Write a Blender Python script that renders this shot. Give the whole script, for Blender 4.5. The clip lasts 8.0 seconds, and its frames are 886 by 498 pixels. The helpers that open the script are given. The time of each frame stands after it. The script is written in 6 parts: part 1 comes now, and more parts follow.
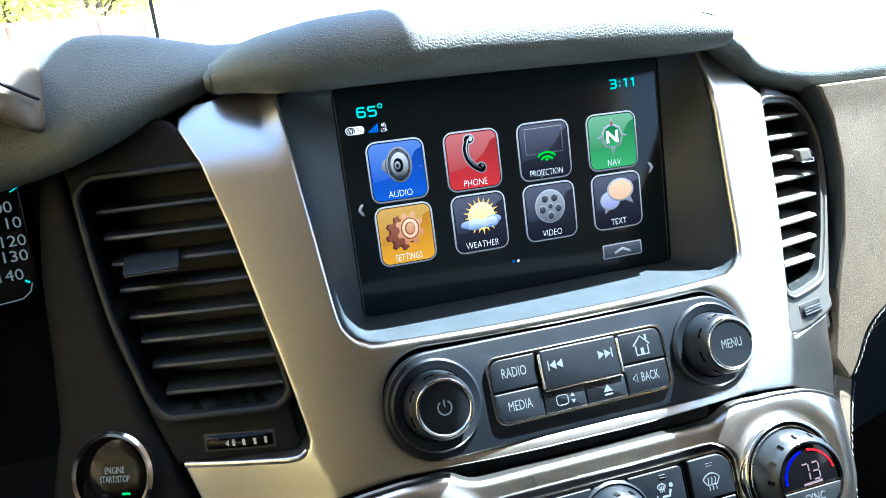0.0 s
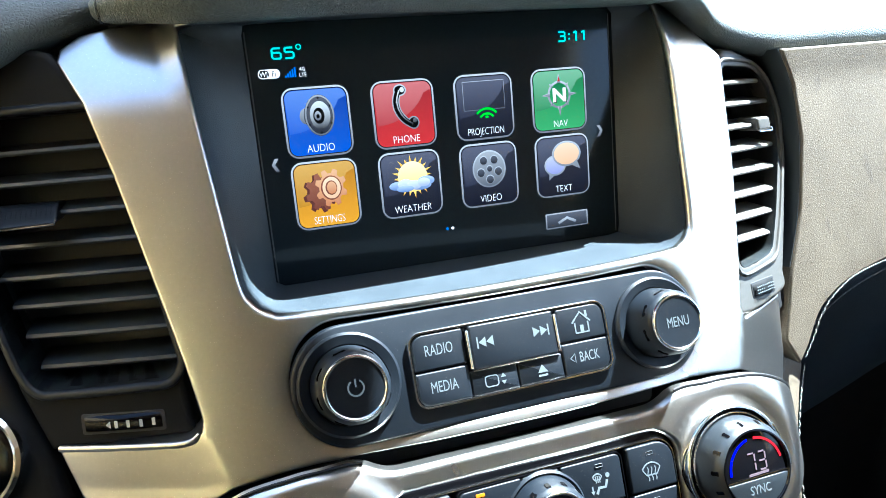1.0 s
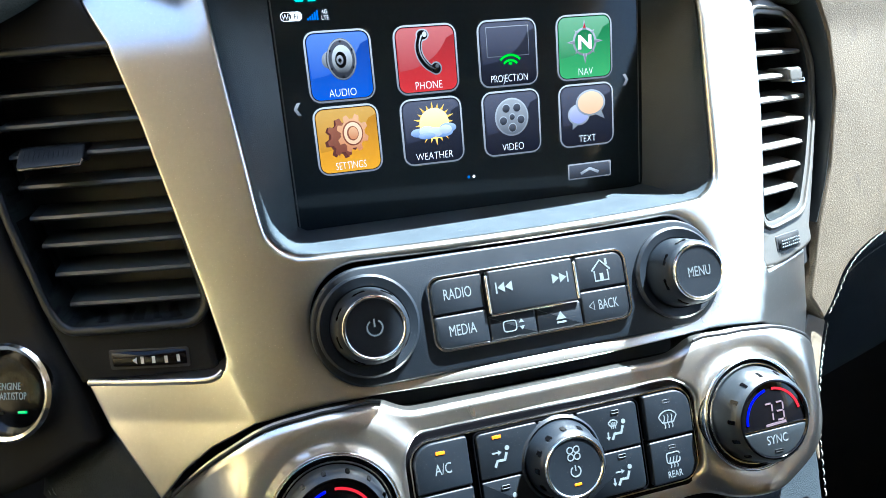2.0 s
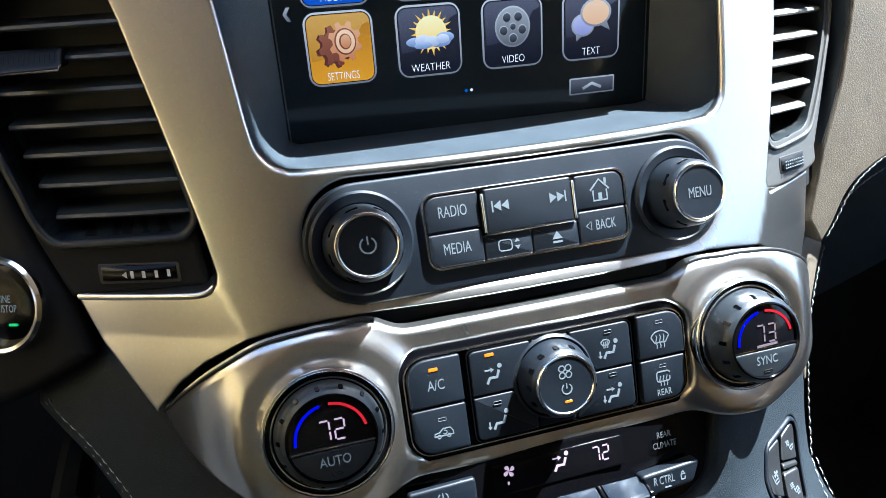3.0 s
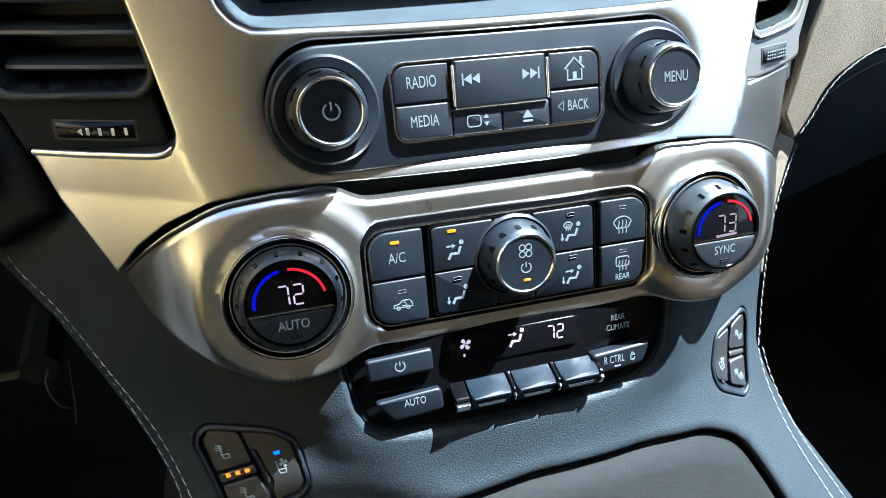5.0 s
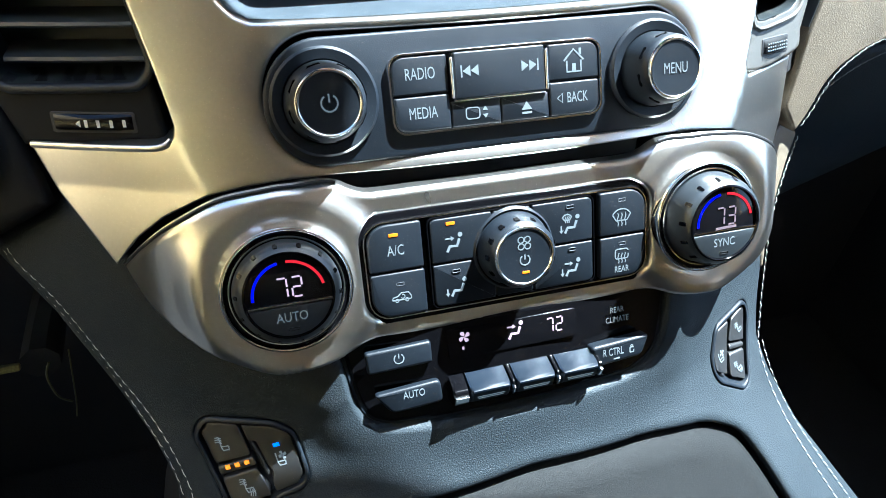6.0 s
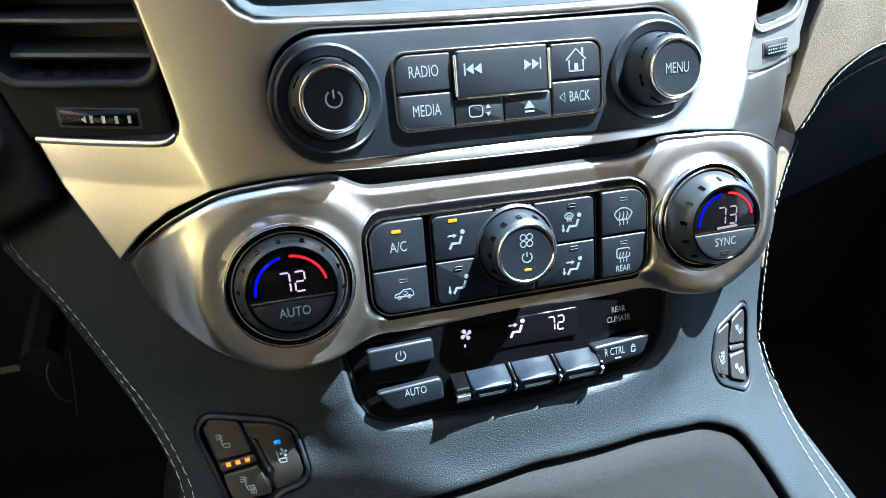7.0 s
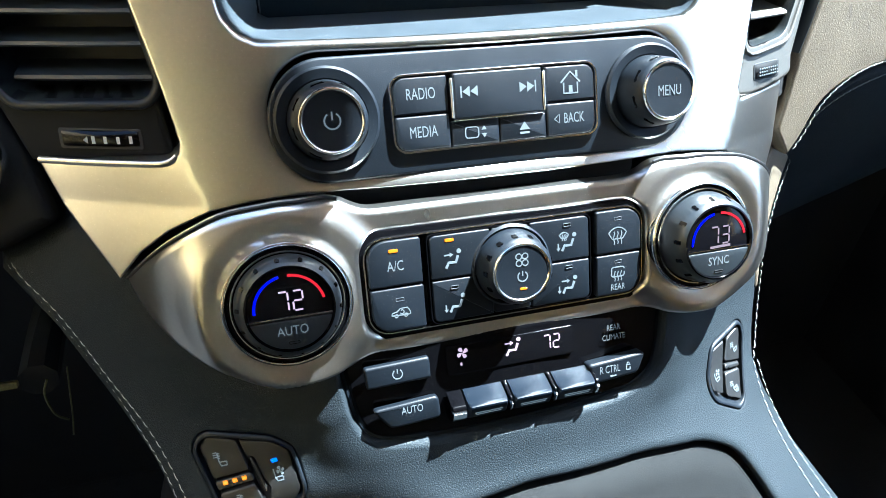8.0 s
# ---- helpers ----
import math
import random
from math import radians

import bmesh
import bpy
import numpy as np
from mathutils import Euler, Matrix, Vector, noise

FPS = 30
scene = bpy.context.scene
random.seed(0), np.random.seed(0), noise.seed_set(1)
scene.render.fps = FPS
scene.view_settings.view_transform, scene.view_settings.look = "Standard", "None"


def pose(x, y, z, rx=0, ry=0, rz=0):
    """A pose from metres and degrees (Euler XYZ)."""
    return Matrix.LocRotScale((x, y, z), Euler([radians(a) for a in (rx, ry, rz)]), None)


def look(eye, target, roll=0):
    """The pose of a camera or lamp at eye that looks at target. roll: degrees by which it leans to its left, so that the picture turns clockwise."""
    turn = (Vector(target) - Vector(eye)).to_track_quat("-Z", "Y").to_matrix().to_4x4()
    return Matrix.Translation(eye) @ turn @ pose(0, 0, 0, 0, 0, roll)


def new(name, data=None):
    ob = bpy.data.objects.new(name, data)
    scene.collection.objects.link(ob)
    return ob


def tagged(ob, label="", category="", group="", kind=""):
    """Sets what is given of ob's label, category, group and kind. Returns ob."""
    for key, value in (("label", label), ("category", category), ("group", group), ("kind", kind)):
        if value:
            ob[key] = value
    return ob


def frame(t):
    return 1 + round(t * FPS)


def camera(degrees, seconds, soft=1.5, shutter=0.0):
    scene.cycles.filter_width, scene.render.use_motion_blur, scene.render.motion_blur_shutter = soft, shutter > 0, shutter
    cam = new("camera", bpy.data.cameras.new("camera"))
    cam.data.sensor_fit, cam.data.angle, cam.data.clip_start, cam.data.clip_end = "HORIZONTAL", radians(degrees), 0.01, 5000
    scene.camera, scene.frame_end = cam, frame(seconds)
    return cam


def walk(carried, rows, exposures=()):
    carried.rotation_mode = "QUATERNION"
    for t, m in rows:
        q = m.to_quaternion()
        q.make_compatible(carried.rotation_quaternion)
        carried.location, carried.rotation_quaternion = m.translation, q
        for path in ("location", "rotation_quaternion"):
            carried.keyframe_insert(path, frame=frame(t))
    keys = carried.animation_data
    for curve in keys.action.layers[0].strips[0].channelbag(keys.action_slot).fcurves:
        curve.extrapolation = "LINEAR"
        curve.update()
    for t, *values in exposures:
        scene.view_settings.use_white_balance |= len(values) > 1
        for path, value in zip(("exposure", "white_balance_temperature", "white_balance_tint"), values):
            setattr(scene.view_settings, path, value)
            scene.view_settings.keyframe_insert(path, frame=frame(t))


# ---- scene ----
from mathutils.geometry import delaunay_2d_cdt

# All interior measures are in centimetres on the screen's own axes: x to the right,
# y into the dashboard, z up the screen. W carries them into the world.
RECLINE = 11.5
W = pose(0, 0, 1.45, -RECLINE) @ Matrix.Scale(0.01, 4)

# ---- camera ----
cam = camera(66.07, 8.0, soft=0.7)
ROWS = [
    (0.0, -12.12, -32.88, 2.44, 80.53, 7.11, -15.00),
    (0.5, -10.55, -31.16, 1.58, 80.66, 5.89, -16.17),
    (1.0, -9.90, -30.24, 1.03, 78.52, 5.09, -17.98),
    (1.5, -10.10, -30.20, 0.49, 78.10, 4.72, -17.42),
    (1.7, -9.94, -30.67, 0.27, 77.81, 4.75, -16.29),
    (2.8, -9.88, -29.60, 0.24, 69.19, 3.91, -15.87),
    (3.0, -9.76, -29.90, 0.09, 68.80, 3.82, -16.07),
    (3.5, -9.44, -29.78, -0.24, 65.71, 2.63, -16.44),
    (4.0, -9.40, -30.02, -0.40, 63.62, 2.55, -16.54),
    (4.5, -9.41, -30.28, -0.53, 61.94, 2.45, -15.95),
    (5.0, -9.24, -30.18, -0.68, 59.88, 0.62, -16.36),
    (6.5, -9.13, -30.36, -0.84, 59.37, 0.72, -16.17),
    (7.0, -9.34, -30.53, -1.15, 60.28, 0.41, -16.11),
    (7.5, -9.27, -30.66, -0.83, 60.82, 0.70, -16.08),
    (8.0, -9.35, -30.75, -0.88, 61.60, 0.27, -16.24),
]
AIM = pose(0, 0, 0, -RECLINE)
walk(cam, [(t, Matrix.Translation(W @ Vector((x, y, z))) @ AIM @ pose(0, 0, 0, rx, ry, rz)) for t, x, y, z, rx, ry, rz in ROWS],
     [(0.0, 3.61, 5220, 0), (0.5, 3.31, 5220, 0), (1.0, 3.68, 5220, 0), (1.7, 3.83, 5220, 0), (3.0, 3.13, 5290, 5), (3.8, 3.18, 5210, 0), (5.0, 3.43, 5210, 0), (6.5, 3.60, 5210, 0), (8.0, 3.60, 5210, 0)])

# ---- light ----
SUN_TO = Vector((0.44, 0.11, 0.886)).normalized()
world = bpy.data.worlds.new("sky")
scene.world = world
world.use_nodes = True
wn = world.node_tree.nodes
sky = wn.new("ShaderNodeTexSky")
sky.sky_type, sky.sun_disc = "NISHITA", False
sky.dust_density, sky.ozone_density = 2.5, 0.6
sky.sun_elevation = math.asin(SUN_TO.z)
sky.sun_rotation = math.atan2(SUN_TO.x, SUN_TO.y)
world.node_tree.links.new(sky.outputs[0], wn["Background"].inputs[0])
wn["Background"].inputs[1].default_value = 0.06
sun = new("sun", bpy.data.lights.new("sun", "SUN"))
sun.data.energy, sun.data.angle, sun.data.color = 5.0, radians(0.5), (1.0, 0.965, 0.91)
sun.matrix_world = look((0, 0, 6), Vector((0, 0, 6)) - SUN_TO)


# ---- materials ----
def scuffs(m):
    """A few dark upright rub marks over the base colour."""
    n, ln = m.node_tree.nodes, m.node_tree.links.new
    p = n["Principled BSDF"]
    co = n.new("ShaderNodeTexCoord")
    mp = n.new("ShaderNodeMapping")
    mp.inputs["Scale"].default_value = (130, 60, 38)
    mp.inputs["Rotation"].default_value = (0, 0.25, 0)
    ln(co.outputs["Object"], mp.inputs["Vector"])
    noise = n.new("ShaderNodeTexNoise")
    noise.inputs["Scale"].default_value, noise.inputs["Detail"].default_value = 1.0, 4
    ln(mp.outputs["Vector"], noise.inputs["Vector"])
    mr = n.new("ShaderNodeMapRange")
    mr.inputs["From Min"].default_value, mr.inputs["From Max"].default_value = 0.66, 0.78
    mr.inputs["To Max"].default_value = 0.6
    ln(noise.outputs["Fac"], mr.inputs["Value"])
    mx = n.new("ShaderNodeMix")
    mx.data_type = "RGBA"
    mx.inputs[7].default_value = (0.05, 0.045, 0.04, 1)
    base = p.inputs["Base Color"].links[0].from_socket
    ln(mr.outputs[0], mx.inputs[0])
    ln(base, mx.inputs[6])
    ln(mx.outputs[2], p.inputs["Base Color"])


def material(name, col, rough=0.5, metal=0.0, var=0.12, scale=60, bump=0.0, grain=700, cells=False, coat=0.0, dust=0.0, spec=0.5, aniso=0.0):
    """col varies at two scales; bump is a depth in metres, of cells (leather) or noise; dust adds pale specks."""
    m = bpy.data.materials.new(name)
    m.use_nodes = True
    t = m.node_tree
    n, ln = t.nodes, t.links.new
    p = n["Principled BSDF"]
    co = n.new("ShaderNodeTexCoord")
    big = n.new("ShaderNodeTexNoise")
    big.inputs["Scale"].default_value, big.inputs["Detail"].default_value = scale, 3
    fine = n.new("ShaderNodeTexNoise")
    fine.inputs["Scale"].default_value, fine.inputs["Detail"].default_value = grain, 2
    for a in (big, fine):
        ln(co.outputs["Object"], a.inputs["Vector"])
    mean = n.new("ShaderNodeMath")
    mean.operation = "ADD"
    ln(big.outputs["Fac"], mean.inputs[0])
    ln(fine.outputs["Fac"], mean.inputs[1])
    ramp = n.new("ShaderNodeMapRange")
    ramp.inputs["From Min"].default_value, ramp.inputs["From Max"].default_value = 0.6, 1.4
    ramp.inputs["To Min"].default_value, ramp.inputs["To Max"].default_value = 1 - var, 1 + var
    ln(mean.outputs[0], ramp.inputs["Value"])
    mul = n.new("ShaderNodeVectorMath")
    mul.operation = "SCALE"
    mul.inputs[0].default_value = col
    ln(ramp.outputs[0], mul.inputs["Scale"])
    out = mul.outputs[0]
    if dust:
        sp = n.new("ShaderNodeTexNoise")
        sp.inputs["Scale"].default_value, sp.inputs["Detail"].default_value = 2300, 1
        ln(co.outputs["Object"], sp.inputs["Vector"])
        dr = n.new("ShaderNodeMapRange")
        dr.inputs["From Min"].default_value, dr.inputs["From Max"].default_value = 0.71, 0.77
        dr.inputs["To Max"].default_value = dust
        ln(sp.outputs["Fac"], dr.inputs["Value"])
        mx = n.new("ShaderNodeMix")
        mx.data_type = "RGBA"
        mx.inputs[7].default_value = (1, 0.98, 0.94, 1) if metal > 0.5 else (0.55, 0.52, 0.46, 1)
        ln(dr.outputs[0], mx.inputs[0])
        ln(out, mx.inputs[6])
        out = mx.outputs[2]
    ln(out, p.inputs["Base Color"])
    rr = n.new("ShaderNodeMapRange")
    rr.inputs["To Min"].default_value, rr.inputs["To Max"].default_value = max(rough - 0.05, 0.02), min(rough + 0.05, 1)
    ln(big.outputs["Fac"], rr.inputs["Value"])
    ln(rr.outputs[0], p.inputs["Roughness"])
    p.inputs["Metallic"].default_value = metal
    p.inputs["Coat Weight"].default_value = coat
    p.inputs["Coat Roughness"].default_value = 0.06
    p.inputs["Specular IOR Level"].default_value = spec
    p.inputs["Anisotropic"].default_value = aniso
    if bump:
        b = n.new("ShaderNodeBump")
        b.inputs["Distance"].default_value = bump
        b.inputs["Strength"].default_value = 1.0
        if cells:
            v = n.new("ShaderNodeTexVoronoi")
            v.feature = "DISTANCE_TO_EDGE"
            v.inputs["Scale"].default_value = grain
            v.inputs["Randomness"].default_value = 1
            wob = n.new("ShaderNodeVectorMath")
            wob.operation = "MULTIPLY_ADD"
            wob.inputs[1].default_value = (0.0016, 0.0016, 0.0016)
            ln(fine.outputs["Color"], wob.inputs[0])
            ln(co.outputs["Object"], wob.inputs[2])
            ln(wob.outputs[0], v.inputs["Vector"])
            crest = n.new("ShaderNodeMapRange")
            crest.interpolation_type = "SMOOTHSTEP"
            crest.inputs["From Max"].default_value = 0.28
            ln(v.outputs["Distance"], crest.inputs["Value"])
            ln(crest.outputs[0], b.inputs["Height"])
        else:
            ln(fine.outputs["Fac"], b.inputs["Height"])
        ln(b.outputs[0], p.inputs["Normal"])
    return m


def glow(name, col, power=1.0):
    """A lit part of a display: a dark body that gives off light."""
    m = bpy.data.materials.new(name)
    m.use_nodes = True
    p = m.node_tree.nodes["Principled BSDF"]
    p.inputs["Base Color"].default_value = (*[c * 0.2 for c in col], 1)
    p.inputs["Roughness"].default_value = 0.15
    p.inputs["Emission Color"].default_value = (*col, 1)
    p.inputs["Emission Strength"].default_value = 0.5 * power
    return m


LEATHER = material("charcoal leather", (0.0185, 0.0235, 0.0275), 0.46, var=0.2, scale=30, bump=0.00009, grain=900, cells=True, dust=0.05, spec=0.16)
LEATHER_WARM = material("taupe leather", (0.115, 0.094, 0.066), 0.5, var=0.2, scale=45, bump=0.00007, grain=850, cells=True, spec=0.3)
scuffs(LEATHER_WARM)
LEATHER_PAD = material("slate dash leather", (0.094, 0.110, 0.108), 0.47, var=0.15, scale=25, bump=0.00018, grain=620, cells=True, spec=0.35)
LEATHER_SMOOTH = material("smooth grey lid", (0.0075, 0.008, 0.008), 0.6, var=0.15, scale=40, bump=0.00008, grain=1500, cells=True, dust=0.05, spec=0.12)
SILVER = material("satin silver trim", (0.59, 0.575, 0.54), 0.29, 1.0, var=0.05, scale=22, dust=0.8, coat=0.3)
CHROME = material("chrome", (0.88, 0.88, 0.87), 0.14, 1.0, var=0.02)
BLACK = material("black textured plastic", (0.0058, 0.0085, 0.0125), 0.45, var=0.2, bump=0.00005, grain=2600, dust=0.08, spec=0.3)
BUTTON = material("soft black button", (0.004, 0.006, 0.009), 0.45, var=0.2, bump=0.00003, grain=3000, dust=0.08, spec=0.3)
KNOB = material("satin black knob", (0.019, 0.023, 0.027), 0.36, var=0.15, bump=0.00002, grain=3000, dust=0.06, spec=0.5)
GLOSS = material("gloss black", (0.002, 0.002, 0.0025), 0.14, var=0.1, dust=0.03, spec=0.17)
SURROUND = material("slate screen surround", (0.028, 0.036, 0.043), 0.42, var=0.25, bump=0.00012, grain=2400, dust=0.5, spec=0.4)
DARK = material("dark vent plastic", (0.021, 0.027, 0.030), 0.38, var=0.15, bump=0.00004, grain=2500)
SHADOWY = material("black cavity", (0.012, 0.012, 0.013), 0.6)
GREY = material("grey knee trim", (0.009, 0.0095, 0.010), 0.58, var=0.15, bump=0.00006, grain=2500, spec=0.08)
THREAD = material("white thread", (0.5, 0.49, 0.46), 0.7, var=0.2, grain=4000)
FAINT = material("faint printed marking", (0.06, 0.066, 0.072), 0.4, var=0.05)
PRINT = material("pale backlit marking", (0.095, 0.11, 0.117), 0.5, var=0.05)
DIM_PRINT = material("dim glowing marking", (0.06, 0.063, 0.063), 0.5, var=0.05)
# A faint glow is added so the markings stay pale in cast shade.
for mat, power in ((PRINT, 0.0135), (DIM_PRINT, 0.006)):
    lit = mat.node_tree.nodes["Principled BSDF"]
    lit.inputs["Emission Color"].default_value, lit.inputs["Emission Strength"].default_value = (0.75, 0.88, 0.95, 1), power
GLASS_BLACK = material("display glass", (0.003, 0.003, 0.004), 0.1, var=0.05, spec=0.25)
SCREEN_GLASS = material("screen glass", (0.013, 0.019, 0.024), 0.12, var=0.1, scale=40, spec=0.25)
EDGE = material("thin glass edge", (0.07, 0.076, 0.082), 0.4)
SATIN = material("blue black toggle", (0.004, 0.007, 0.012), 0.44, 0.0, var=0.1, dust=0.2, spec=0.14)
ORANGE = glow("amber lamp", (1.0, 0.24, 0.008), 0.3)
GREEN_LED = glow("green lamp", (0.02, 0.5, 0.12), 0.22)
BLUE_LED = glow("blue lamp", (0.02, 0.16, 1.0), 0.36)
COLD = glow("blue arc light", (0.008, 0.006, 0.8), 0.22)
HOT = glow("red arc light", (0.62, 0.012, 0.025), 0.23)
DIGIT = glow("pale pink digits", (0.80, 0.55, 0.66), 0.17)
DIM_DIGIT = glow("dim digits", (0.30, 0.22, 0.25), 0.15)
TEAL = glow("teal figures", (0.0, 0.62, 0.52), 0.20)


# ---- building helpers ----
POS = {}


def thing(name, at, label, category, group="", kind=""):
    e = new(name)
    e.empty_display_size = 0.02
    e.location = W @ Vector(at)
    POS[e] = e.location.copy()
    return tagged(e, label, category, group, kind)


def finish(name, bm, mat, m=None):
    bm.transform(W if m is None else m)
    lay = bm.verts.layers.float_vector.get("nrm")
    if lay:
        bm.normal_update()
        turn = (W if m is None else m).to_3x3()
        for f in bm.faces:
            q = f.verts[0][lay]
            if q.length > 0.1 and f.normal.dot(turn @ q) < 0:
                f.normal_flip()
    else:
        bmesh.ops.recalc_face_normals(bm, faces=bm.faces[:])
    pts = [v.co for v in bm.verts]
    c = sum(pts, Vector()) / max(len(pts), 1)
    for v in bm.verts:
        v.co -= c
    for e in bm.edges:
        if len(e.link_faces) == 2 and e.calc_face_angle(0) > radians(38):
            e.smooth = False
    for f in bm.faces:
        f.smooth = True
    me = bpy.data.meshes.new(name)
    lay = bm.verts.layers.float_vector.get("nrm")
    if lay:
        turn = (W if m is None else m).to_3x3()
        nr = [tuple((turn @ v[lay]).normalized()) if v[lay].length > 0.1 else (0.0, 0.0, 0.0) for v in bm.verts]
    bm.to_mesh(me)
    bm.free()
    if lay:
        me.normals_split_custom_set_from_vertices(nr)
    me.materials.append(mat)
    ob = new(name, me)
    ob.location = c
    if lay:
        ob.cycles.shadow_terminator_geometry_offset = 0.4
    POS[ob] = c.copy()
    return ob


def part(name, bm, mat, parent, label="", m=None):
    ob = finish(name, bm, mat, m)
    ob.parent = parent
    ob.matrix_parent_inverse = Matrix.Translation(-POS[parent])
    return tagged(ob, label)


def plane(y0, s, z0, x0=0.0):
    """The frame of a tilted face: u along x, v up the face, n out towards the seats; and v for a height z on it."""
    k = math.hypot(1, s)
    m = Matrix(((1, 0, 0, x0), (0, s / k, -1 / k, y0), (0, 1 / k, s / k, z0), (0, 0, 0, 1)))
    return m


FS = plane(0, 0, 0)
FB = plane(-6.08, 0.291, -8.01)
FA = plane(-8.2, 0.249, -14.06)
FR = plane(-9.0, 0.30, -17.9)
KB, KA, KR = math.hypot(1, 0.291), math.hypot(1, 0.249), math.hypot(1, 0.30)


def vb(z):
    return (z + 8.01) * KB


def va(z):
    return (z + 14.06) * KA


def vr(z):
    return (z + 17.9) * KR


def round_rect(x0, x1, y0, y1, r=0.3, seg=5):
    rs = r if isinstance(r, (tuple, list)) else (r,) * 4
    pts = []
    for (cx, cy, a0), q in zip(((x1, y1, 0), (x0, y1, 90), (x0, y0, 180), (x1, y0, 270)), rs):
        sx, sy = (1 if cx == x1 else -1), (1 if cy == y1 else -1)
        for i in range(seg + 1):
            a = radians(a0 + 90 * i / seg)
            pts.append((cx - sx * q + q * math.cos(a), cy - sy * q + q * math.sin(a)))
    return pts


def rounded(poly, r=0.3, seg=4):
    """A polygon with its corners cut round."""
    out = []
    n = len(poly)
    for i in range(n):
        p, a, b = Vector(poly[i]), Vector(poly[i - 1]), Vector(poly[(i + 1) % n])
        q = min(r, (a - p).length * 0.45, (b - p).length * 0.45)
        s, e = p + (a - p).normalized() * q, p + (b - p).normalized() * q
        for k in range(seg + 1):
            t = k / seg
            out.append(tuple((1 - t) ** 2 * s + 2 * t * (1 - t) * p + t * t * e))
    return out


def inset(poly, d):
    n = len(poly)
    area = sum(poly[i - 1][0] * poly[i][1] - poly[i][0] * poly[i - 1][1] for i in range(n))
    sg = 1 if area > 0 else -1
    out = []
    for i in range(n):
        a, p, b = Vector(poly[i - 1]), Vector(poly[i]), Vector(poly[(i + 1) % n])
        e1, e2 = (p - a), (b - p)
        n1 = Vector((-e1.y, e1.x)).normalized() if e1.length > 1e-6 else Vector((0, 0))
        n2 = Vector((-e2.y, e2.x)).normalized() if e2.length > 1e-6 else n1
        m = (n1 + n2)
        m = m.normalized() if m.length > 1e-6 else n1
        k = d / max(m.dot(n1) if n1.length else 1, 0.5)
        out.append((p.x + sg * m.x * k, p.y + sg * m.y * k))
    return out


def bridge(bm, rings, close=True):
    for a, b in zip(rings, rings[1:]):
        n = len(a)
        for i in range(n if close else n - 1):
            j = (i + 1) % n
            try:
                bm.faces.new((a[i], a[j], b[j], b[i]))
            except ValueError:
                pass


def slab(poly, n0, n1, bev, F, bm=None, dish=0.0):
    """A plate with the outline poly from n0 up to n1, its upper edge rounded by bev."""
    bm = bm or bmesh.new()
    rings = [[bm.verts.new(F @ Vector((u, v, n0))) for u, v in poly]]
    steps = ((0.0, 1.0), (0.1, 0.6), (0.4, 0.2), (1.0, 0.0)) if bev else ((0.0, 0.0),)
    for i, h in steps:
        rings.append([bm.verts.new(F @ Vector((u, v, n1 - bev * h))) for u, v in (inset(poly, bev * i) if i else poly)])
    bridge(bm, rings)
    bm.faces.new(rings[-1])
    bm.faces.new(rings[0][::-1])
    return bm


def ring_plate(outer, inner, n0, n1, F, bm=None):
    """A flat frame between two outlines with equal counts."""
    bm = bm or bmesh.new()
    r = [[bm.verts.new(F @ Vector((u, v, n))) for u, v in p] for p, n in ((outer, n0), (outer, n1), (inner, n1), (inner, n0))]
    bridge(bm, r + [r[0]])
    return bm


def rim(poly, width, n0, n1, F, bm=None):
    """A rounded bead that follows an outline."""
    bm = bm or bmesh.new()
    rings = []
    for off, h in ((0, 0), (0, 0.6), (0.25, 1.0), (0.75, 1.0), (1, 0.6), (1, 0)):
        rings.append([bm.verts.new(F @ Vector((u, v, n0 + (n1 - n0) * h))) for u, v in (inset(poly, width * off) if off else poly)])
    bridge(bm, rings + [rings[0]])
    return bm


def lathe(profile, cu, cv, F, seg=56, bm=None, cap=True):
    bm = bm or bmesh.new()
    rings = []
    for r, n in profile:
        rings.append([bm.verts.new(F @ Vector((cu + r * math.cos(2 * math.pi * i / seg), cv + r * math.sin(2 * math.pi * i / seg), n))) for i in range(seg)])
    bridge(bm, rings)
    if cap:
        bm.faces.new(rings[-1])
    return bm


def stroke(pts, w, n, F, bm=None, th=0.015):
    """A flat printed line through points on a face."""
    bm = bm or bmesh.new()
    pts = [Vector(p) for p in pts]
    if len(pts) < 2:
        return bm
    left, right = [], []
    for i, p in enumerate(pts):
        d = (pts[min(i + 1, len(pts) - 1)] - pts[max(i - 1, 0)])
        d = d.normalized() if d.length else Vector((1, 0))
        o = Vector((-d.y, d.x)) * w / 2
        left.append(p + o)
        right.append(p - o)
    a = [bm.verts.new(F @ Vector((q.x, q.y, n + th))) for q in left]
    b = [bm.verts.new(F @ Vector((q.x, q.y, n + th))) for q in right]
    c = [bm.verts.new(F @ Vector((q.x, q.y, n))) for q in left]
    d = [bm.verts.new(F @ Vector((q.x, q.y, n))) for q in right]
    bridge(bm, [c, a, b, d], close=False)
    return bm


def arc(cu, cv, r, a0, a1, n=16, ry=None):
    return [(cu + r * math.cos(radians(a0 + (a1 - a0) * i / n)), cv + (ry or r) * math.sin(radians(a0 + (a1 - a0) * i / n))) for i in range(n + 1)]


def spot(poly, n, F, bm=None, th=0.015):
    """A filled printed shape."""
    bm = bm or bmesh.new()
    top = [bm.verts.new(F @ Vector((u, v, n + th))) for u, v in poly]
    low = [bm.verts.new(F @ Vector((u, v, n))) for u, v in poly]
    bridge(bm, [low, top])
    bm.faces.new(top)
    return bm


